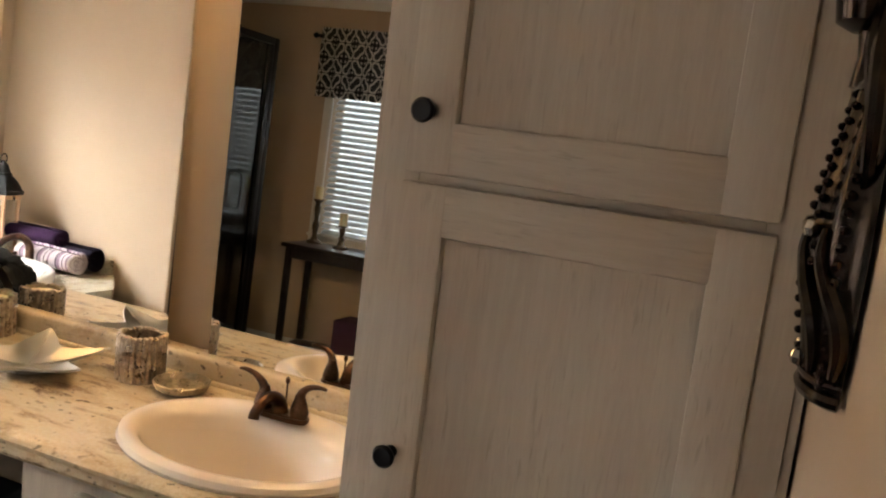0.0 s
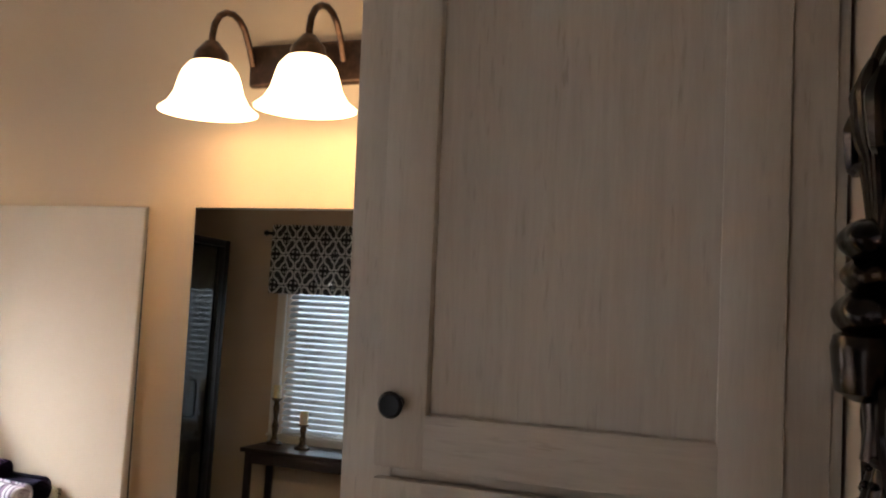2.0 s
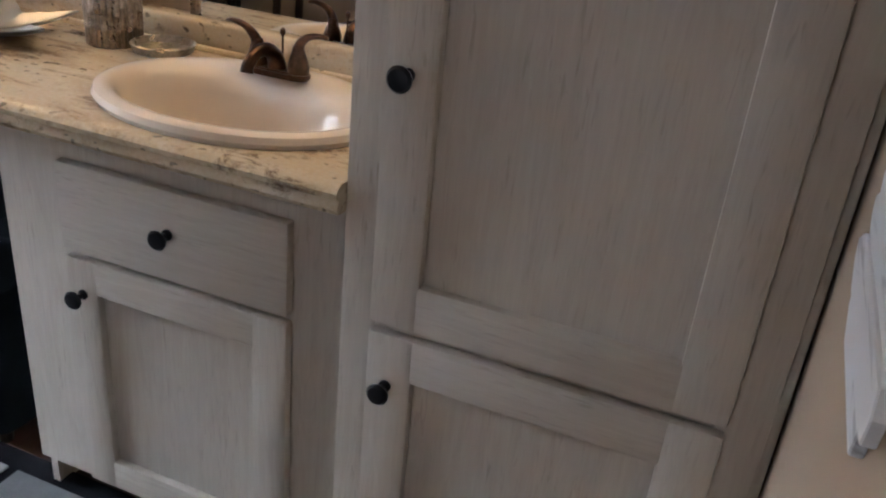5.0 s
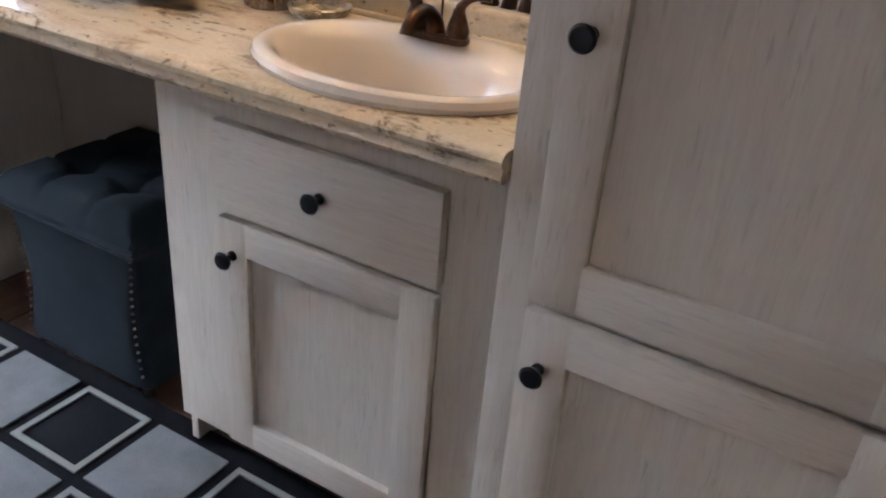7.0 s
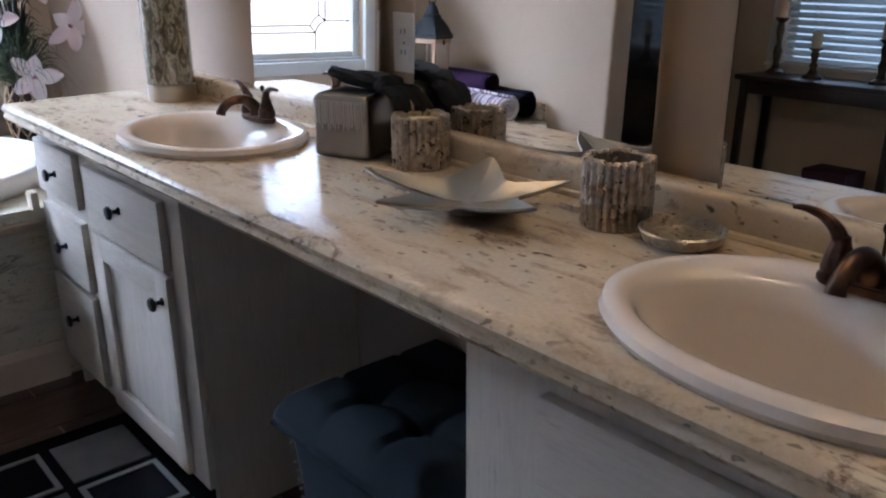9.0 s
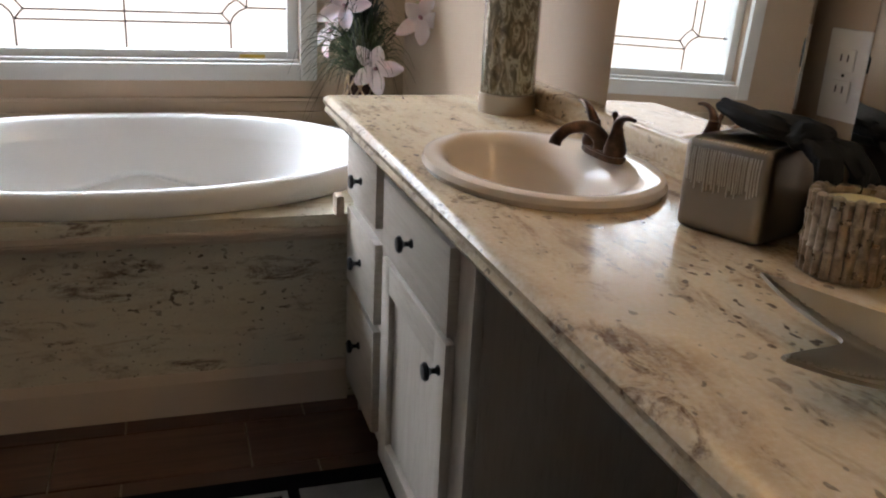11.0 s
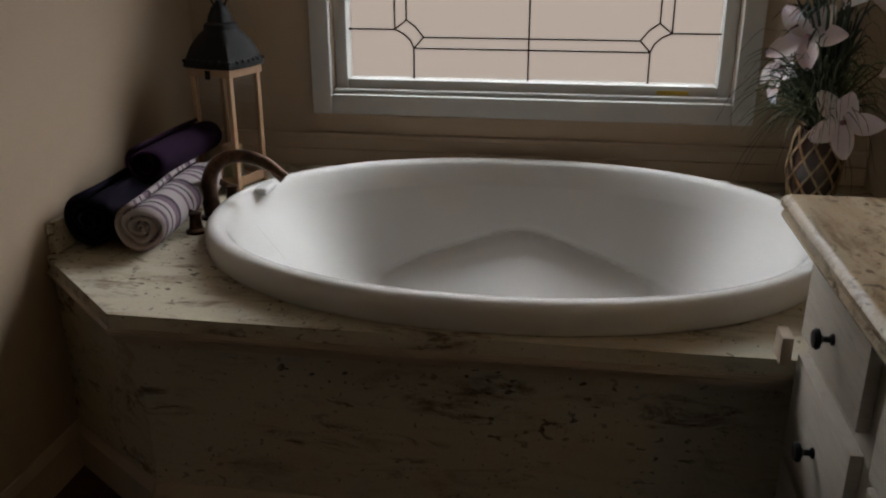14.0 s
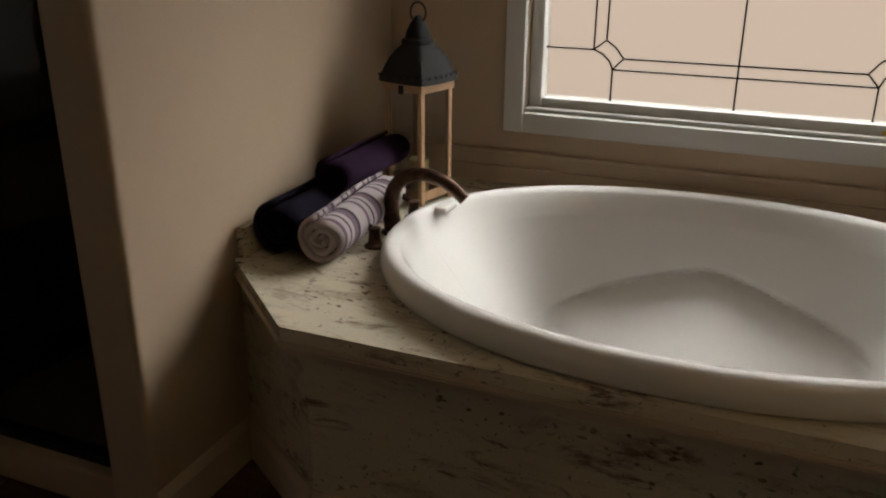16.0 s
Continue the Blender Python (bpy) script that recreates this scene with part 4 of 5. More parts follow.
def tissue_box():
    c0 = Vector((-1.855, 1.288))
    ux, uy = Vector((0.924, 0.382)), Vector((-0.382, 0.924))
    w, d, h = 0.122, 0.125, 0.120
    t = thing("tissue_box", "brushed metal tissue box cover with scored front", "tissue box", (-1.82, 1.37, COUNTER))
    bm = bm_box(0, w, 0, d, 0, h, 0.014, 4)
    M = Matrix(((ux.x, uy.x, 0, c0.x), (ux.y, uy.y, 0, c0.y), (0, 0, 1, COUNTER), (0, 0, 0, 1)))
    bm.transform(M)
    part("cover", bm, M_STEEL, t)
    rng = random.Random(4)
    for k in range(28):
        x = 0.012 + (w - 0.024) * k / 27 + rng.uniform(-0.0008, 0.0008)
        z = h - 0.052 - rng.random() * 0.016
        b2 = bm_tube([(x, -0.0006, z), (x, -0.0014, h - 0.022), (x, 0.004, h - 0.006), (x, 0.016, h + 0.0006), (x, d - 0.016, h + 0.0006)], 0.0010, 6)
        b2.transform(M)
        part("score_line", b2, M_SCORE, t)
    # a dark cloth band knotted on top, its tail hanging beside the box
    r = thing("cloth_bow", "charcoal cloth bow lying over the tissue box", "decoration", (-1.80, 1.38, COUNTER + h))
    rng = random.Random(9)

    def fold(name, path, wide, ripple):
        """A soft folded band along a path, thicker in the middle, with lengthwise creases."""
        bm = bmesh.new()
        pts = [Vector(p) for p in path]
        rows, m = [], 26
        ph = rng.uniform(0, 6.28)
        for i in range(m + 1):
            f = i / m * (len(pts) - 1)
            j = min(int(f), len(pts) - 2)
            w_ = f - j
            w_ = w_ * w_ * (3 - 2 * w_) * 0.5 + w_ * 0.5
            c = pts[j].lerp(pts[j + 1], w_)
            dr = (pts[j + 1] - pts[j]).normalized()
            sd = dr.cross(Vector((0.15, 0.1, 1))).normalized()
            up = sd.cross(dr)
            s_ = i / m
            rad = wide * (0.45 + 0.55 * math.sin(math.pi * min(1, 0.12 + 0.8 * s_)))
            ring = []
            for k in range(20):
                a = 2 * math.pi * k / 20
                g = rad * (1 + ripple * math.sin(4 * a + ph + 5 * s_) + 0.5 * ripple * math.sin(7 * a - 9 * s_))
                ring.append(bm.verts.new(c + sd * g * math.cos(a) + up * g * 0.62 * math.sin(a)))
            rows.append(ring)
        for p, q in zip(rows, rows[1:]):
            for k in range(20):
                bm.faces.new((p[k], p[(k + 1) % 20], q[(k + 1) % 20], q[k]))
        bm.faces.new(rows[0][::-1])
        bm.faces.new(rows[-1])
        bmesh.ops.recalc_face_normals(bm, faces=bm.faces[:])
        part(name, bm, M_RIBBON, r)
    zt = COUNTER + h
    fold("loop", [(-1.885, 1.362, zt + 0.034), (-1.845, 1.362, zt + 0.028), (-1.80, 1.375, zt + 0.020), (-1.755, 1.398, zt + 0.012)], 0.020, 0.16)
    fold("loop", [(-1.865, 1.392, zt + 0.016), (-1.82, 1.395, zt + 0.024), (-1.775, 1.400, zt + 0.022), (-1.735, 1.408, zt + 0.016)], 0.022, 0.18)
    fold("knot", [(-1.775, 1.385, zt + 0.010), (-1.755, 1.398, zt + 0.020), (-1.735, 1.408, zt + 0.012)], 0.028, 0.14)
    fold("tail", [(-1.755, 1.392, zt + 0.012), (-1.715, 1.392, zt + 0.002), (-1.708, 1.395, zt - 0.045), (-1.712, 1.398, COUNTER + 0.008)], 0.023, 0.20)
    fold("tail", [(-1.750, 1.410, zt + 0.012), (-1.712, 1.424, zt + 0.004), (-1.690, 1.428, zt - 0.02), (-1.685, 1.424, zt - 0.055)], 0.018, 0.22)


tissue_box()


def pearl_cylinder():
    cx, cy, r = -2.693, 1.376, 0.062
    v = thing("cylinder_vase", "tall mottled mother-of-pearl glass cylinder on steel base", "vase", (cx, cy, COUNTER))
    m = mat("mottled_pearl_glass", (0.3, 0.27, 0.2), 0.10)
    n = Nodes(m)
    w = n.noise(n.mapped((46, 46, 20)), 1.0, 3, 0.55, 1.8)
    n.color(n.ramp(w, (0.34, (0.09, 0.075, 0.045)), (0.48, (0.17, 0.145, 0.09)), (0.58, (0.36, 0.34, 0.26)), (0.68, (0.14, 0.12, 0.08))))
    n.b.inputs["Coat Weight"].default_value = 1.0
    n.b.inputs["Metallic"].default_value = 0.25
    n.bump(w, 0.3, 0.003)
    part("base", bm_lathe([(r, 0.0005), (r + 0.001, 0.003), (r + 0.001, 0.042), (r - 0.002, 0.044), (0, 0.044)], 48, (cx, cy, COUNTER)), mat("brushed_base_steel", (0.42, 0.38, 0.33), 0.28, 1.0), v)
    part("cylinder", bm_lathe([(r - 0.001, 0.0442), (r - 0.001, 0.40), (r - 0.006, 0.40), (r - 0.006, 0.05), (0, 0.05)], 48, (cx, cy, COUNTER)), m, v)


pearl_cylinder()


# ---- on the tub deck ----
def lantern():
    cx, cy, z = -3.80, -0.298, DECK
    l = thing("lantern", "natural wood candle lantern with black metal roof", "lantern", (cx, cy, z))
    wood = mat("pale_pine", (0.42, 0.26, 0.15), 0.5)
    n = Nodes(wood)
    n.color(n.mix(n.noise(n.mapped((60, 60, 6)), 1.0, 4), (0.34, 0.20, 0.11), (0.52, 0.34, 0.21)))
    roofm = mat("weathered_black_metal", (0.006, 0.006, 0.007), 0.62, 0.0, Specular_IOR_Level=0.25)
    R = Matrix.Translation((cx, cy, z)) @ Matrix.Rotation(radians(29 + 45), 4, 'Z')

    def put(name, bm, m, par=l, lab="", smooth=True):
        bm.transform(R)
        return part(name, bm, m, par, lab, smooth)
    hw, ht = 0.060, 0.318
    for a in (-1, 1):
        for b in (-1, 1):
            put("post", bm_box(a * hw - 0.007, a * hw + 0.007, b * hw - 0.007, b * hw + 0.007, 0.0, ht, 0.0015), wood)
    put("base_board", bm_box(-hw + 0.004, hw - 0.004, -hw + 0.004, hw - 0.004, 0.012, 0.026, 0.002), wood)
    put("top_board", bm_box(-hw - 0.012, hw + 0.012, -hw - 0.012, hw + 0.012, ht, ht + 0.022, 0.003), wood)
    put("latch", join(bm_box(-0.008, 0.008, -hw - 0.016, -hw - 0.0122, ht - 0.006, ht + 0.018, 0.001), bm_box(-0.003, 0.003, -hw - 0.021, -hw - 0.0155, ht - 0.002, ht + 0.006, 0.001)), roofm, lab="small black latch")
    for k in range(4):
        b = bm_box(-hw + 0.0072, hw - 0.0072, -hw - 0.005, -hw + 0.005, 0.012, 0.04, 0.002)
        b.transform(Matrix.Rotation(k * math.pi / 2, 4, 'Z'))
        put("skirt_rail", b, wood)
        g = bm_box(-hw + 0.0072, hw - 0.0072, -hw - 0.001, -hw + 0.001, 0.041, ht - 0.001)
        g.transform(Matrix.Rotation(k * math.pi / 2, 4, 'Z'))
        put("pane", g, M_GLASS, smooth=False)
    square = lambda a, q: 1.0 / max(abs(math.cos(a)), abs(math.sin(a))) ** max(0.0, 0.75 - 4.5 * max(0.0, q - ht - 0.03)) * 0.90
    prof = [(0.092, 0.0225), (0.094, 0.024), (0.094, 0.042), (0.090, 0.045), (0.088, 0.052), (0.082, 0.072), (0.072, 0.092), (0.058, 0.110), (0.047, 0.119), (0.045, 0.123), (0.047, 0.126), (0.046, 0.134), (0.036, 0.140), (0.034, 0.156), (0.030, 0.163), (0.024, 0.178), (0.014, 0.186), (0.010, 0.196), (0.0, 0.199)]
    roof = put("roof", bm_lathe([(r, q + ht) for r, q in prof], 48, ripple=square), roofm, lab="black metal bell-shaped roof")
    for k in range(24):
        a = 2 * math.pi * k / 24
        e = 0.090 * square(a, ht + 0.03)
        put("scallop", bm_lathe([(0.0, -0.006), (0.006, -0.003), (0.007, 0.0), (0.005, 0.005), (0.0, 0.006)], 8, (e * math.cos(a), e * math.sin(a), ht + 0.040)), roofm, roof)
    rng_pts = [(0.027 * math.cos(t), 0, ht + 0.205 + 0.027 * math.sin(t)) for t in [2 * math.pi * k / 24 for k in range(24)]]
    put("ring", bm_tube(rng_pts, 0.0028, 8, True), roofm)
    put("candle", bm_lathe([(0.028, 0.0265), (0.028, 0.115), (0.024, 0.118), (0.0, 0.115)], 28), M_CREAM)


lantern()


def towel_roll(name_mat, p, q, r, label, turns=3.2):
    """A rolled towel from p to q: its spiral end shows at p."""
    p, q = Vector(p), Vector(q)
    ln = (q - p).length
    t = thing("rolled_towel", label, "towel", tuple(p), "rolled towels on the tub deck")
    bm = bmesh.new()
    n, th = 120, r / (turns + 0.4)
    rows = []
    steps = 10
    for i in range(steps + 1):
        s = i / steps
        row = []
        for k in range(n + 1):
            a = 2 * math.pi * turns * k / n
            rad = 0.008 + (r - 0.008) * k / n
            wob = 1 + 0.025 * math.sin(3 * a + 7 * s) + 0.015 * noise.noise(Vector((a * 2, s * 6, r * 50)))
            if i in (0, steps):
                wob *= 0.985
            row.append(bm.verts.new((s * ln + (0.006 * math.sin(a * 1.7) if i in (0, steps) else 0), rad * wob * math.cos(a), rad * wob * math.sin(a) * 0.93)))
        rows.append(row)
    for a, b in zip(rows, rows[1:]):
        for k in range(n):
            bm.faces.new((a[k], a[k + 1], b[k + 1], b[k]))
    bmesh.ops.recalc_face_normals(bm, faces=bm.faces[:])
    bmesh.ops.solidify(bm, geom=bm.faces[:], thickness=th * 0.62)
    me = bpy.data.meshes.new("towel_cloth")
    bm.to_mesh(me)
    bm.free()
    me.materials.append(name_mat)
    me.polygons.foreach_set("use_smooth", [True] * len(me.polygons))
    ob = new("towel_cloth", me)
    d = (q - p).normalized()
    side = Vector((0, 0, 1)).cross(d).normalized()
    up = d.cross(side)
    ob.parent = t
    ob.matrix_basis = Matrix(((d.x, side.x, up.x, 0), (d.y, side.y, up.y, 0), (d.z, side.z, up.z, 0), (0, 0, 0, 1)))


towel_roll(M_STRIPE, (-3.215, -0.283, DECK + 0.066), (-3.63, -0.315, DECK + 0.066), 0.065, "rolled white and plum striped towel on tub deck")
towel_roll(M_NAVY, (-3.225, -0.408, DECK + 0.074), (-3.66, -0.402, DECK + 0.074), 0.072, "rolled dark aubergine towel against the wall")
towel_roll(M_PURPLE, (-3.42, -0.366, DECK + 0.154), (-3.77, -0.356, DECK + 0.154), 0.055, "rolled purple towel lying on two other towels")


def flower_vase():
    cx, cy, z = -3.79, 1.285, DECK
    v = thing("flower_vase", "brown lattice vase with white magnolias and grasses", "flower arrangement", (cx, cy, z))
    brown = mat("brown_ceramic", (0.035, 0.016, 0.012), 0.2)
    gold = bronze("lattice_metal", (0.30, 0.22, 0.14), 0.28)
    H = 0.215
    rad = lambda s: 0.042 + 0.024 * math.sin(math.pi * min(1, s * 0.85 + 0.05))
    part("vase", bm_lathe([(rad(0) - 0.004, 0.001)] + [(rad(k / 12) - 0.003, H * k / 12 + 0.001) for k in range(13)] + [(rad(1) - 0.010, H), (rad(1) - 0.012, 0.05), (0, 0.045)], 36, (cx, cy, z)), brown, v)
    for sgn in (-1, 1):
        for k in range(9):
            pts = []
            for i in range(14):
                s = i / 13
                a = 2 * math.pi * k / 9 + sgn * s * 2.1
                pts.append((cx + rad(s) * math.cos(a), cy + rad(s) * math.sin(a), z + 0.003 + H * s))
            part("lattice_wire", bm_tube(pts, 0.0033, 6), gold, v)
    rng = random.Random(21)
    green = [mat("grass_green", (0.05, 0.075, 0.03), 0.6), mat("dull_olive", (0.09, 0.10, 0.045), 0.6), mat("dark_leaf", (0.018, 0.028, 0.018), 0.5), mat("brown_twig", (0.05, 0.03, 0.02), 0.7)]
    top = Vector((cx, cy, z + H - 0.01))

    def ribbon(bm, pts, w):
        prev = None
        for i, p in enumerate(pts):
            s = i / (len(pts) - 1)
            d = (pts[min(i + 1, len(pts) - 1)] - pts[max(i - 1, 0)]).normalized()
            sd = d.cross(Vector((rng.random() - 0.5, rng.random() - 0.5, 0.4))).normalized() if prev is None else (sd0 - d * sd0.dot(d)).normalized()
            sd0 = sd
            ww = w * (1 - s) ** 0.7 + 0.0004
            row = [bm.verts.new(p - sd * ww), bm.verts.new(p + sd * ww)]
            if prev:
                bm.faces.new((prev[0], prev[1], row[1], row[0]))
            prev = row
    for gi, count, wid in ((0, 200, 0.0019), (1, 190, 0.0017), (2, 170, 0.0065), (3, 34, 0.0013)):
        bm = bmesh.new()
        for k in range(count):
            a = rng.uniform(0, 2 * math.pi)
            reach = rng.uniform(0.06, 0.21) if gi != 2 else rng.uniform(0.04, 0.14)
            rise = rng.uniform(0.08, 0.25) if gi != 2 else rng.uniform(0.1, 0.38)
            drop = rng.uniform(0.0, 0.13) if gi != 2 else rng.uniform(0, 0.06)
            if gi == 3:
                reach, rise, drop = rng.uniform(0.10, 0.24), rng.uniform(0.05, 0.3), rng.uniform(0.1, 0.25)
            pts = []
            for i in range(9):
                s = i / 8
                x = math.cos(a) * reach * s
                y = math.sin(a) * reach * s - 0.025 * s
                p = top + Vector((x, y, rise * math.sin(s * 1.9) - drop * s ** 2.6))
                p.x = max(p.x, WALL_W + 0.03)
                p.y = min(p.y, WALL_N - 0.012)
                pts.append(p + Vector((rng.uniform(-1, 1), rng.uniform(-1, 1), rng.uniform(-1, 1))) * 0.004)
            ribbon(bm, pts, wid)
        tagged(part("foliage", bm, green[gi], v), kind="stuff")
    petal_m = mat("white_magnolia_petal", (0.72, 0.66, 0.66), 0.55, Subsurface_Weight=0.1)
    n = Nodes(petal_m)
    n.color(n.mix(n.noise(n.pos, 18, 3), (0.78, 0.73, 0.72), (0.60, 0.46, 0.52)))
    heads = [((-3.69, 1.31, 0.80), (0.8, -0.5, 0.1)), ((-3.69, 1.45, 0.97), (0.8, 0.1, -0.2)), ((-3.76, 1.22, 0.99), (0.7, -0.5, 0.3)), ((-3.80, 1.36, 1.09), (0.6, 0.0, 0.8)), ((-3.86, 1.20, 0.90), (0.2, -0.8, 0.3))]
    for (c, d) in heads:
        c, d = Vector(c), Vector(d).normalized()
        q = d.to_track_quat('Z', 'Y').to_matrix()
        fl = part("flower", bm_lathe([(0.0, 0), (0.007, 0.004), (0.006, 0.018), (0.0, 0.024)], 10, (0, 0, 0)), mat("flower_heart", (0.30, 0.16, 0.2), 0.6), v)
        fl.data.transform(Matrix.Translation(c) @ q.to_4x4())
        stem = part("stem", bm_tube([tuple(top + Vector((0, 0, 0.0))), tuple((top + c) / 2 + Vector((-0.01, 0, 0.03))), tuple(c)], 0.0022, 6), green[3], v)
        for k in range(5):
            a0 = 2 * math.pi * k / 5 + rng.uniform(-0.2, 0.2)
            ln = rng.uniform(0.07, 0.11)
            open_ = rng.uniform(0.15, 0.7)
            bm = bmesh.new()
            rows = []
            for i in range(8):
                s = i / 7
                w = 0.027 * math.sin(math.pi * (s * 0.9 + 0.06)) ** 0.8
                row = []
                for u in (-1, -0.5, 0, 0.5, 1):
                    lx = ln * s
                    lz = ln * open_ * s * (1.2 - s) + 0.006 * u * u
                    row.append(bm.verts.new((lx * math.cos(a0) - u * w * math.sin(a0), lx * math.sin(a0) + u * w * math.cos(a0), lz)))
                rows.append(row)
            for p, r in zip(rows, rows[1:]):
                for i in range(4):
                    bm.faces.new((p[i], p[i + 1], r[i + 1], r[i]))
            bm.transform(Matrix.Translation(c) @ q.to_4x4())
            part("petal", bm, petal_m, fl)


flower_vase()


# ---- under and beside the vanity ----
def ottoman():
    x0, x1, y0, y1 = -1.745, -1.335, 1.115, 1.50
    cx, cy = (x0 + x1) / 2, (y0 + y1) / 2
    o = thing("ottoman", "slate blue velvet storage ottoman with tufted top", "ottoman", (cx, cy, 0))
    # body with waisted sides
    bm = bmesh.new()
    rows = []
    for i in range(13):
        s = i / 12
        z = 0.03 + 0.335 * s
        k = 1 - 0.13 * math.sin(math.pi * (0.12 + 0.86 * s)) ** 1.3 + 0.02 * (1 - s)
        ring = []
        for j in range(40):
            a = 2 * math.pi * j / 40
            u = math.copysign(abs(math.cos(a)) ** 0.18, math.cos(a))
            v = math.copysign(abs(math.sin(a)) ** 0.18, math.sin(a))
            ring.append(bm.verts.new((cx + u * k * (x1 - x0) / 2, cy + v * (1 - (1 - k) * 0.35) * (y1 - y0) / 2, z)))
        rows.append(ring)
    for a, b in zip(rows, rows[1:]):
        for j in range(40):
            bm.faces.new((a[j], a[(j + 1) % 40], b[(j + 1) % 40], b[j]))
    bm.faces.new(rows[0][::-1])
    bm.faces.new(rows[-1])
    part("body", bm, M_VELVET, o)
    # tufted lid
    bm = bmesh.new()
    n = 44
    grid = []
    tx, ty = [0.33, 0.67], [0.33, 0.67]
    for i in range(n + 1):
        row = []
        for j in range(n + 1):
            u, v = i / n, j / n
            edge = min(u, 1 - u, v, 1 - v)
            h = 0.055 * (1 - max(0, 1 - edge / 0.13) ** 2.4)
            for p in tx:
                for q in ty:
                    d = math.hypot(u - p, v - q)
                    h -= 0.022 * math.exp(-(d / 0.075) ** 2)
            for p in tx:
                h -= 0.010 * math.exp(-((u - p) / 0.022) ** 2)
            for q in ty:
                h -= 0.010 * math.exp(-((v - q) / 0.022) ** 2)
            row.append(bm.verts.new((x0 - 0.012 + (x1 - x0 + 0.024) * u, y0 - 0.012 + (y1 - y0 + 0.024) * v, 0.385 + max(h, 0.0))))
        grid.append(row)
    for a, b in zip(grid, grid[1:]):
        for j in range(n):
            bm.faces.new((a[j], b[j], b[j + 1], a[j + 1]))
    lid = part("tufted_lid", bm, M_VELVET, o)
    part("lid_side", bm_box(x0 - 0.012, x1 + 0.012, y0 - 0.012, y1 + 0.012, 0.366, 0.3855, 0.004), M_VELVET, lid)
    e = 0.014
    part("piping", bm_tube([(x0 - e, y0 - e, 0.366), (x1 + e, y0 - e, 0.366), (x1 + e, y1 - 0.004, 0.366), (x0 - e, y1 - 0.004, 0.366)], 0.005, 8, True), M_VELVET, lid)
    for p in tx:
        for q in ty:
            part("button", bm_lathe([(0.011, 0.0), (0.009, 0.005), (0, 0.007)], 12, (x0 - 0.012 + (x1 - x0 + 0.024) * p, y0 - 0.012 + (y1 - y0 + 0.024) * q, 0.407)), M_VELVET, lid)
    for x in (x0 + 0.03, x1 - 0.03):
        for y in (y0 + 0.03, y1 - 0.03):
            part("leg", bm_lathe([(0.014, 0.0), (0.018, 0.035)], 12, (x, y, 0)), M_DARKWOOD, o)
    # nail heads down the front corners
    for z in [0.06 + 0.019 * k for k in range(16)]:
        s = (z - 0.03) / 0.335
        k = 1 - 0.13 * math.sin(math.pi * (0.12 + 0.86 * s)) ** 1.3 + 0.02 * (1 - s)
        for sg in (-1, 1):
            part("nail_head", bm_lathe([(0.004, 0), (0.003, 0.003), (0, 0.004)], 6, (cx + sg * (k * (x1 - x0) / 2 - 0.012), cy - (1 - (1 - k) * 0.35) * (y1 - y0) / 2 + 0.004, z)), M_STEEL, o)


ottoman()


def rug():
    x0, x1, y0, y1 = -2.625, -0.30, -0.32, 1.128
    r = thing("area_rug", "black area rug with grey and cream-outlined squares", "rug", ((x0 + x1) / 2, (y0 + y1) / 2, 0))
    part("field", bm_box(x0, x1, y0, y1, -0.002, 0.008, 0.003), M_RUGK, r, smooth=False)
    p, i = 0.2165, 0
    x = x0 + 0.055
    while x + p < x1:
        y, j = y1 - 0.04, 0
        while y - p > y0:
            a, b, c, d = x + 0.012, x + p - 0.014, y - p + 0.014, y - 0.012
            kind = (1, 0, 3, 0)[(i + j) % 2 + 2 * ((i // 2 + j) % 2)] if (i + j) % 2 == 0 else 0
            if kind in (1, 3):
                part("grey_square", bm_box(a, b, c, d, 0.0085, 0.0135, 0.002), M_RUGG, r)
            else:
                w = 0.013
                mt = M_RUGW if kind == 0 else M_RUGG
                for bx in ((a, b, d - w, d), (a, b, c, c + w), (a, a + w, c + w, d - w), (b - w, b, c + w, d - w)):
                    part("outline", bm_box(*bx, 0.0085, 0.0125), mt, r, smooth=False)
            y -= p
            j += 1
        x += p
        i += 1


rug()


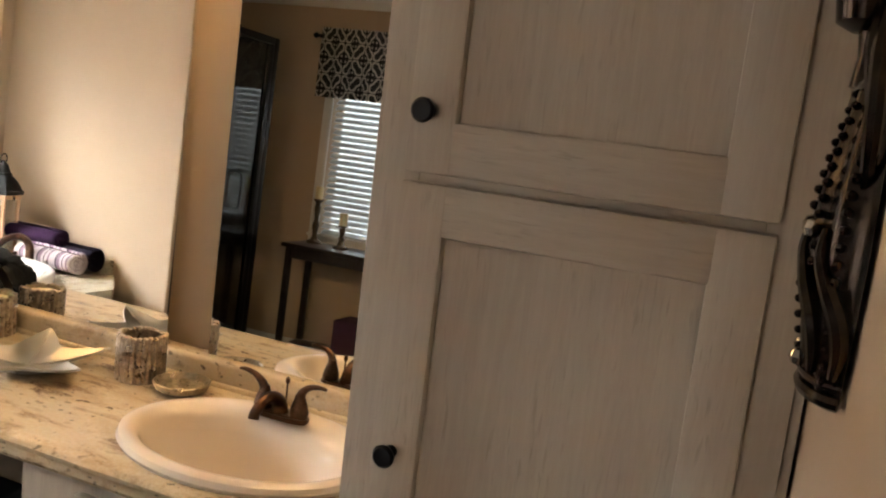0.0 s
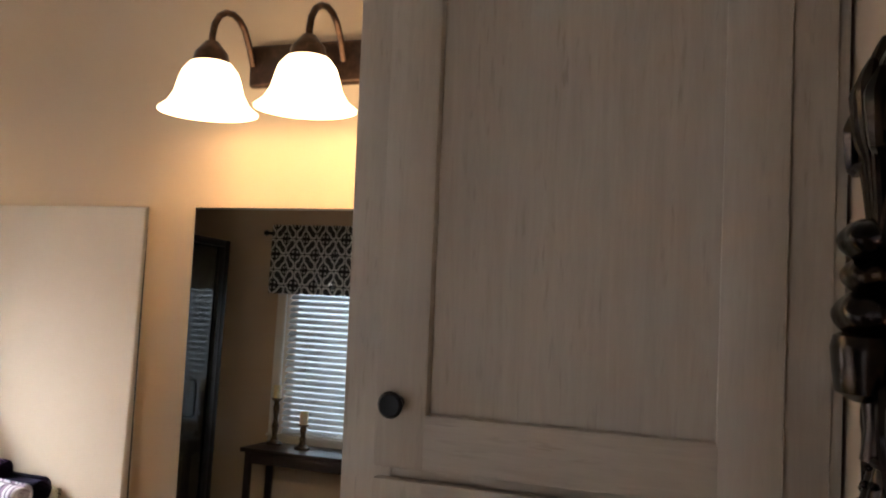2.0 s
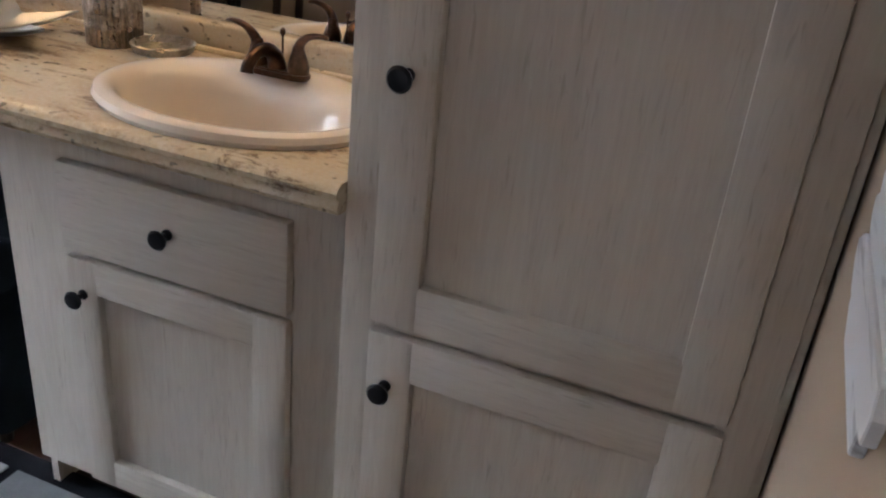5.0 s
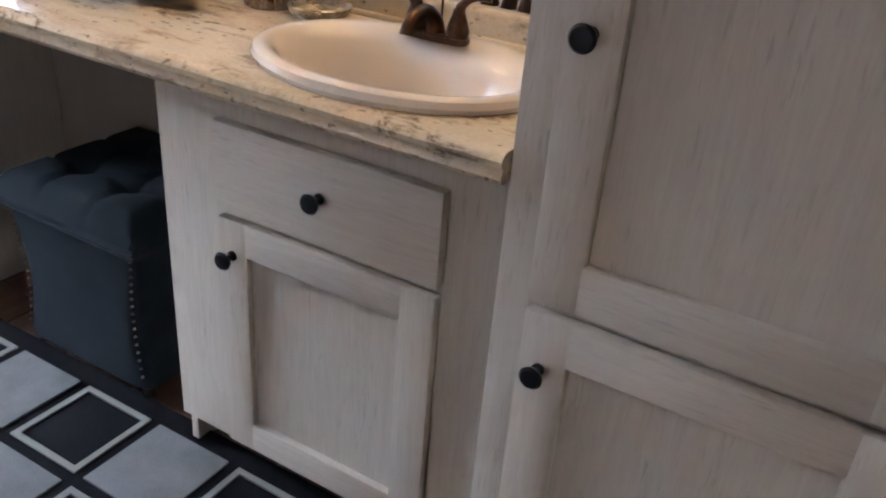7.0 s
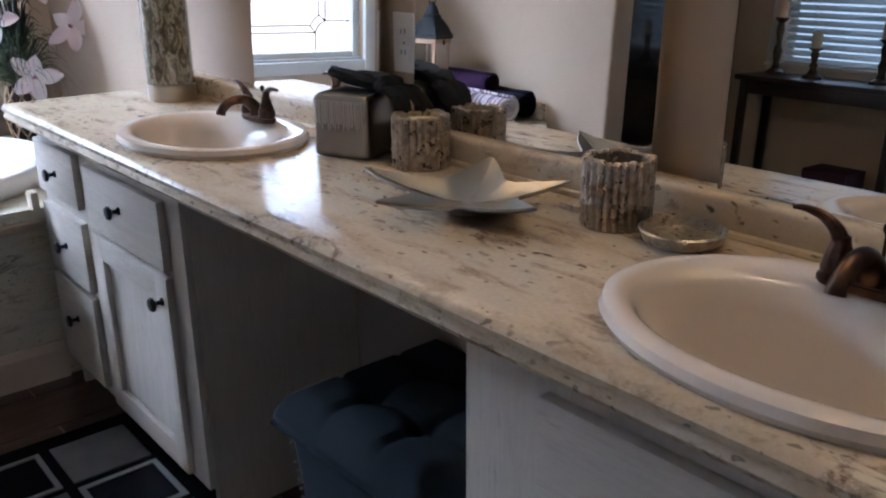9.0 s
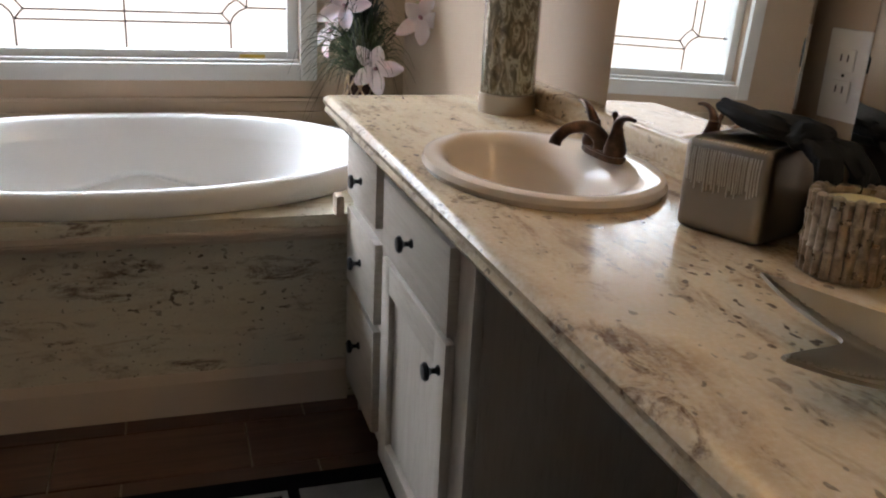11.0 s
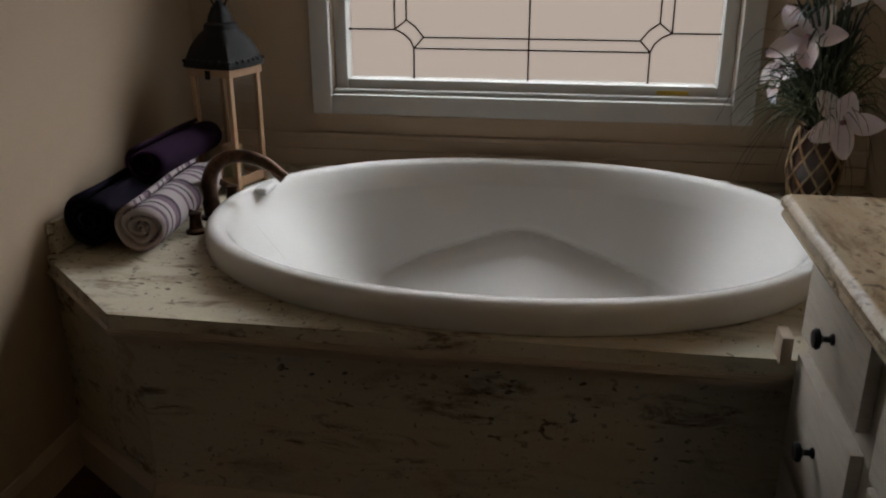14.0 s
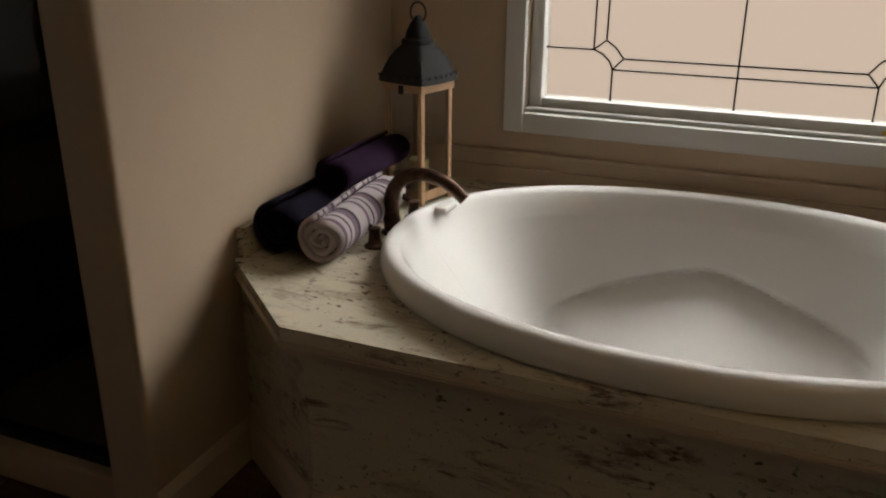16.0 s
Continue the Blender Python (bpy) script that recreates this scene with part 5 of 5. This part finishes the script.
# ---- on the wall beside the tall cabinet ----
def iron_sconce():
    X = WALL_E
    cy = 0.655
    s = thing("wall_sconce", "ornate dark cast iron wall candle sconce", "wall decoration", (X, cy, 1.5))
    # domed pocket: upright, widest at its middle, closed by a rim below
    Z0, Z1 = 1.292, 1.505

    def bulge(u):
        """Depth from the wall and half width of the pocket at u of its height."""
        return 0.014 + 0.021 * math.sin(math.pi * min(1.0, 0.16 + 0.74 * u)) ** 1.2, 0.020 + 0.052 * math.sin(math.pi * min(1.0, 0.22 + 0.70 * u)) ** 0.9

    def on(u, phi, out=0.0):
        d, w = bulge(u)
        return (X - 0.004 - (d + out) * math.sin(phi), cy + (w + out) * math.cos(phi), Z0 + (Z1 - Z0) * u)
    bm = bmesh.new()
    rows = []
    for i in range(31):
        u = i / 30
        rows.append([bm.verts.new(on(u, math.pi * k / 40, 0.0022 * math.cos(10 * math.pi * k / 40) - 0.001)) for k in range(41)])
    for a, b in zip(rows, rows[1:]):
        for k in range(40):
            bm.faces.new((a[k], a[k + 1], b[k + 1], b[k]))
    bm.faces.new(rows[0])
    bm.faces.new(rows[-1][::-1])
    bmesh.ops.recalc_face_normals(bm, faces=bm.faces[:])
    pocket = part("pocket", bm, M_IRON, s, "domed cast pocket with beaded ribs")
    for u, rr in ((0.0, 0.0055), (0.05, 0.003), (0.985, 0.004)):
        part("rim", bm_tube([on(u, math.pi * k / 18) for k in range(19)], rr, 8), M_IRON, pocket)
    for j, deg in enumerate((28, 62, 90, 118, 152)):
        for k in range(18 if j % 2 == 0 else 11):
            u = (0.06 + 0.9 * k / 17) if j % 2 == 0 else (0.42 + 0.5 * k / 10)
            x, y, z = on(u, radians(deg + (6 * math.sin(u * 6) if j % 2 else 0)), 0.001)
            q = 0.0028 + 0.0009 * math.sin(math.pi * u)
            part("bead", bm_lathe([(0.0, -q), (q * 0.75, -q * 0.66), (q, 0.0), (q * 0.75, q * 0.66), (0.0, q)], 8, (x, y, z)), M_IRON, pocket)
    for sg in (-1, 1):
        for base in (45, 75):
            part("leaf", bm_tube([on(0.08 + 0.09 * k, radians(90 + sg * (base - 5 * k + 10 * math.sin(k * 1.1))), 0.002) for k in range(6)], [0.003, 0.006, 0.007, 0.006, 0.005, 0.002], 8), M_IRON, pocket)
    for u, deg in ((0.09, 105), (0.52, 112), (0.09, 60), (0.52, 66)):
        x, y, z = on(u, radians(deg), 0.002)
        part("stud", bm_lathe([(0.0, -0.007), (0.005, -0.005), (0.007, 0.0), (0.005, 0.005), (0.0, 0.007)], 12, (x, y, z)), mat("polished_stud", (0.55, 0.53, 0.5), 0.12, 1.0), pocket, "bright round stud")
    # pierced straps between the pocket and the turned stem
    for sg in (-1, 1):
        part("strap", bm_tube([(X - 0.014, cy + sg * 0.030, Z1 - 0.02), (X - 0.022, cy + sg * 0.040, 1.52), (X - 0.020, cy + sg * 0.022, 1.548)], [0.006, 0.005, 0.006], 8), M_IRON, s)
        part("scroll", bm_tube([(X - 0.012, cy + sg * 0.052, 1.43), (X - 0.016, cy + sg * 0.070, 1.475), (X - 0.018, cy + sg * 0.052, 1.52), (X - 0.016, cy + sg * 0.030, 1.55)], [0.004, 0.006, 0.006, 0.005], 8), M_IRON, s)
    part("stem", bm_lathe([(0.012, 0.0), (0.009, 0.02), (0.014, 0.05)], 16, (X - 0.022, cy, Z1 - 0.004), sx=0.8), M_IRON, s)
    # cup and rope-twisted bulbs
    part("cup", bm_lathe([(0.010, 0.0), (0.026, 0.006), (0.029, 0.020), (0.031, 0.034), (0.028, 0.042), (0.022, 0.044), (0.0, 0.042)], 32, (X - 0.030, cy, 1.538), sx=0.66), M_IRON, s)
    zz = 1.578
    for r, h in ((0.029, 0.032), (0.023, 0.024), (0.026, 0.028)):
        part("twisted_bulb", bm_lathe([(r * (0.35 + 0.65 * math.sin(math.pi * q / 14) ** 0.7), h * q / 14) for q in range(15)], 40, (X - 0.028, cy, zz), sx=0.72, ripple=lambda a, z: 1 + 0.07 * math.sin(6 * a + z * 160)), M_IRON, s)
        zz += h - 0.003
    # a spray of upright blades with rounded tips
    for k in range(9):
        f = (k - 4) / 4
        y = cy + 0.078 * f
        top = 1.776 - 0.030 * abs(f) - 0.012 * (k % 2)
        x = X - 0.018 - 0.010 * (k % 2)
        part("blade", bm_tube([(X - 0.022, cy + 0.022 * f, zz - 0.012), (x, cy + 0.045 * f, zz + 0.04), (x - 0.004, y, top - 0.045), (x - 0.004, y, top - 0.016), (x - 0.002, y, top)], [0.0045, 0.0038, 0.005, 0.0085, 0.003], 8), M_IRON, s)
    part("back_plate", bm_box(X - 0.010, X - 0.0003, cy - 0.030, cy + 0.030, 1.36, 1.70, 0.006), M_IRON, s)


iron_sconce()


def white_ornament():
    X = WALL_E
    w = thing("wall_plaque", "whitewashed layered wooden plaque with a pointed end", "wall decoration", (X, 0.74, 0.98))
    m = mat("whitewashed_board", (0.72, 0.74, 0.78), 0.7)
    n = Nodes(m)
    grain = n.noise(n.mapped((60, 7, 60)), 1.0, 4, 0.6, 0.8)
    n.color(n.mix(n.ramp(grain, (0.52, 0.0), (0.68, 0.8)), (0.74, 0.76, 0.80), (0.36, 0.37, 0.40)))
    n.bump(grain, 0.4, 0.002)
    # boards overlap upwards, each with its own ragged far end
    for k, (y0, y1, z0, z1) in enumerate(((0.640, 0.845, 0.914, 0.957), (0.602, 0.872, 0.948, 0.988), (0.606, 0.888, 0.980, 1.022), (0.608, 0.858, 1.014, 1.052))):
        x = X - 0.0006 - 0.004 * (k % 2)
        mid = (z0 + z1) / 2
        out = [(y0, z0), (y1 - 0.05, z0), (y1 - 0.012, mid - 0.006), (y1, mid + 0.008), (y1 - 0.02, z1), (y0 + 0.006, z1), (y0 - 0.004, mid)]
        bm = bmesh.new()
        a = [bm.verts.new((x, y, z)) for y, z in out]
        b = [bm.verts.new((x - 0.010, y, z)) for y, z in out]
        bm.faces.new(a)
        bm.faces.new(b[::-1])
        for i in range(len(out)):
            j = (i + 1) % len(out)
            bm.faces.new((a[i], a[j], b[j], b[i]))
        bmesh.ops.recalc_face_normals(bm, faces=bm.faces[:])
        bmesh.ops.bevel(bm, geom=bm.edges[:], offset=0.0015, segments=1, affect='EDGES')
        part("board", bm, m, w, smooth=False)


white_ornament()


# ---- across the room, seen in the mirrors ----
def blind_window():
    w = thing("window_2", "white window with closed white slatted blind", "window", ((SX0 + SX1) / 2, WALL_S, SZ0), kind="structure")
    f, Y = 0.06, WALL_S + 0.016
    for b in ((SX0 - f, SX0, SZ0 - f, SZ1 + f), (SX1, SX1 + f, SZ0 - f, SZ1 + f), (SX0 + 0.0005, SX1 - 0.0005, SZ1, SZ1 + f), (SX0 + 0.0005, SX1 - 0.0005, SZ0 - f, SZ0)):
        part("window_frame", bm_box(b[0], b[1], WALL_S + 0.0005, Y, b[2], b[3], 0.003), M_TRIM, w)
    part("window_sill", bm_box(SX0 - f, SX1 + f, WALL_S + 0.0165, WALL_S + 0.04, SZ0 - 0.012, SZ0 + 0.006, 0.003), M_TRIM, w)
    g = part("pane", bm_box(SX0, SX1, WALL_S - 0.10, WALL_S - 0.096, SZ0, SZ1), M_GLASS, w, smooth=False)
    g.visible_shadow = False
    slat_m = mat("white_slat", (0.62, 0.66, 0.68), 0.5)
    slat_m.node_tree.nodes["Principled BSDF"].inputs["Transmission Weight"].default_value = 0.0
    z = SZ0 + 0.02
    while z < SZ1 - 0.03:
        bm = bm_box(SX0 + 0.008, SX1 - 0.008, -0.021, 0.021, -0.0013, 0.0013)
        bm.transform(Matrix.Translation((0, WALL_S - 0.035, z)) @ Matrix.Rotation(radians(-38), 4, 'X'))
        part("slat", bm, slat_m, w, smooth=False)
        z += 0.037
    part("bottom_rail", bm_box(SX0 + 0.008, SX1 - 0.008, WALL_S - 0.055, WALL_S - 0.02, SZ0 + 0.001, SZ0 + 0.014, 0.003), slat_m, w)
    for x in (SX0 + 0.16, SX1 - 0.16):
        part("ladder_cord", bm_tube([(x, WALL_S - 0.012, SZ0 + 0.01), (x, WALL_S - 0.012, SZ1)], 0.0015, 6), slat_m, w)


blind_window()


def valance():
    v = thing("valance", "black and white damask valance on a dark rod", "curtain", ((SX0 + SX1) / 2, WALL_S + 0.06, 1.9))
    m = mat("damask_cloth", (0.7, 0.68, 0.62), 0.9)
    n = Nodes(m)
    sep = n.add("ShaderNodeSeparateXYZ", Vector=n.pos)

    def math_(op, a, b=0.0):
        q = n.add("ShaderNodeMath", i0=a, i1=b)
        q.operation = op
        return q.outputs[0]
    sx = math_('SINE', math_('MULTIPLY', sep.outputs[0], 2 * math.pi / 0.135))
    sz = math_('SINE', math_('MULTIPLY', sep.outputs[2], 2 * math.pi / 0.19))
    s2 = math_('SINE', math_('MULTIPLY', sep.outputs[0], 2 * math.pi / 0.0675))
    z2 = math_('SINE', math_('MULTIPLY', sep.outputs[2], 2 * math.pi / 0.095))
    f = math_('ABSOLUTE', math_('ADD', math_('MULTIPLY', sx, sz), math_('MULTIPLY', math_('MULTIPLY', s2, z2), 0.55)))
    n.color(n.ramp(f, (0.10, (0.03, 0.03, 0.03)), (0.15, (0.66, 0.63, 0.57)), (0.62, (0.66, 0.63, 0.57)), (0.70, (0.05, 0.05, 0.05))))
    bm = bmesh.new()
    x0, x1, z0, z1 = SX0 - 0.10, SX1 + 0.10, 1.66, 2.08
    cols = 90
    rows = []
    for i in range(9):
        z = z1 + (z0 - z1) * i / 8
        rows.append([bm.verts.new((x0 + (x1 - x0) * k / cols, WALL_S + 0.07 + 0.016 * math.sin(k * 0.62) * (0.4 + 0.6 * i / 8), z)) for k in range(cols + 1)])
    for a, b in zip(rows, rows[1:]):
        for k in range(cols):
            bm.faces.new((a[k], a[k + 1], b[k + 1], b[k]))
    bmesh.ops.solidify(bm, geom=bm.faces[:], thickness=0.002)
    part("cloth", bm, m, v)
    part("rod", bm_tube([(x0 - 0.04, WALL_S + 0.055, 2.03), (x1 + 0.04, WALL_S + 0.055, 2.03)], 0.009, 10), M_BLACK, v)
    for x in (x0 - 0.05, x1 + 0.05):
        part("finial", bm_lathe([(0, -0.02), (0.016, -0.01), (0.019, 0), (0.016, 0.01), (0, 0.02)], 14, (x, WALL_S + 0.055, 2.03)), M_BLACK, v)
        xb = x + (0.03 if x < -2.4 else -0.03)
        part("bracket", bm_box(xb - 0.006, xb + 0.006, WALL_S + 0.0005, WALL_S + 0.055, 2.018, 2.038, 0.002), M_BLACK, v)


valance()


def console_table():
    x0, x1, y0, y1, h = -2.73, -1.93, WALL_S + 0.05, WALL_S + 0.36, 0.77
    t = thing("console_table", "dark wood console table with lower shelf", "table", ((x0 + x1) / 2, (y0 + y1) / 2, 0))
    part("tabletop", bm_box(x0, x1, y0, y1, h - 0.025, h, 0.005), M_DARKWOOD, t)
    part("apron", bm_box(x0 + 0.04, x1 - 0.04, y0 + 0.03, y1 - 0.03, h - 0.09, h - 0.026, 0.003), M_DARKWOOD, t)
    for x in (x0 + 0.04, x1 - 0.04):
        for y in (y0 + 0.035, y1 - 0.035):
            part("leg", bm_box(x - 0.017, x + 0.017, y - 0.017, y + 0.017, 0, h - 0.0255, 0.004), M_DARKWOOD, t)
    part("shelf", bm_box(x0 + 0.03, x1 - 0.03, y0 + 0.03, y1 - 0.03, 0.13, 0.15, 0.003), M_DARKWOOD, t)
    for x, y, hh in ((-2.64, -1.56, 0.27), (-2.42, -1.50, 0.14), (-2.12, -1.54, 0.20)):
        c = thing("candlestick", "turned bronze candlestick with cream candle on the table", "candlestick", (x, y, h), "candlesticks on the console table")
        part("stick", bm_lathe([(0.045, 0.0), (0.045, 0.012), (0.022, 0.025), (0.014, 0.05), (0.022, hh * 0.4), (0.012, hh * 0.55), (0.02, hh * 0.8), (0.014, hh * 0.9), (0.032, hh - 0.006), (0.032, hh)], 24, (x, y, h)), bronze("aged_bronze", (0.09, 0.07, 0.05), 0.4), c)
        part("candle", bm_lathe([(0.024, 0.0), (0.024, 0.075), (0.0, 0.076)], 20, (x, y, h + hh)), M_CREAM, c)
    b = tagged(part("storage_box", bm_box(-2.36, -2.14, -1.62, -1.42, 0.1505, 0.36, 0.008), mat("plum_fabric", (0.06, 0.022, 0.05), 0.8), None), "plum fabric storage box on the table's shelf", "box")


console_table()


# ---- shower behind the wing wall ----
def shower():
    x, y0, y1 = -2.90, -0.631, -1.27
    s = thing("shower_enclosure", "dark framed glass shower enclosure with white pan", "shower", (x, -0.9, 0), kind="structure")
    dk = mat("dark_bronze_frame", (0.015, 0.013, 0.012), 0.35, 0.6)
    for y in (y0 - 0.02, y1 + 0.02):
        part("jamb", bm_box(x - 0.02, x + 0.02, y - 0.0195, y + 0.0195, 0.10, 1.90, 0.003), dk, s)
    part("head_rail", bm_box(x - 0.02, x + 0.02, y1, y0, 1.9005, 1.94, 0.003), dk, s)
    part("sill_rail", bm_box(x - 0.02, x + 0.02, y1 + 0.04, y0 - 0.04, 0.1005, 0.125, 0.003), dk, s)
    part("glass_door", bm_box(x - 0.003, x + 0.003, y1 + 0.0405, y0 - 0.0405, 0.1255, 1.90), mat("smoked_glass", (0.55, 0.56, 0.57), 0.03, 0.0, Transmission_Weight=1.0), s, smooth=False)
    part("corner_post", bm_box(x - 0.02, x + 0.02, y1 - 0.0405, y1 - 0.0005, 0.0, 1.94, 0.003), dk, s)
    part("side_glass", bm_box(WALL_W + 0.002, x - 0.0205, y1 - 0.024, y1 - 0.018, 0.125, 1.90), bpy.data.materials["smoked_glass"], s, smooth=False)
    for z0, z1 in ((0.0, 0.1245), (1.9005, 1.94)):
        part("side_rail", bm_box(WALL_W + 0.002, x - 0.0205, y1 - 0.038, y1 - 0.004, z0, z1, 0.003), dk, s)
    part("door_pull", bm_tube([(x + 0.012, -1.05, 0.95), (x + 0.045, -1.05, 0.97), (x + 0.045, -1.05, 1.13), (x + 0.012, -1.05, 1.15)], 0.007, 8), dk, s)
    part("curb", bm_box(x - 0.05, x + 0.05, y1, y0, 0.0, 0.10, 0.01, 3), M_WALL, s)
    part("pan", bm_box(WALL_W + 0.002, x - 0.0505, y1, y0, 0.0, 0.05, 0.006), M_PORC, s)
    part("drain", bm_lathe([(0.05, 0.0), (0.05, 0.003), (0, 0.004)], 24, (x - 0.45, -0.9, 0.0505)), M_DARKSLOT, s)


shower()


# ---- floor tiles ----
TX, TY, G = 0.212, 0.445, 0.004
_tile = bm_box(0, TX - G, 0, TY - G, -0.006, 0.0, 0.0015, 1)
_me = bpy.data.meshes.new("tile")
_tile.to_mesh(_me)
_tile.free()
_me.materials.append(M_TILE)
_floor = bpy.data.objects["floor"]
_k = 0
for ix in range(-5, 15):
    for iy in range(-4, 4):
        x = -2.90 + ix * TX
        y = 0.352 + iy * TY + (0.155 if ix % 2 else 0.0)
        if x < -3.35 or x + TX > WALL_E + 0.1 or y < WALL_S - 0.3 or y > WALL_N:
            continue
        tl = new("tile", _me)
        tl.location = (x, y, 0)
        tl.parent = _floor
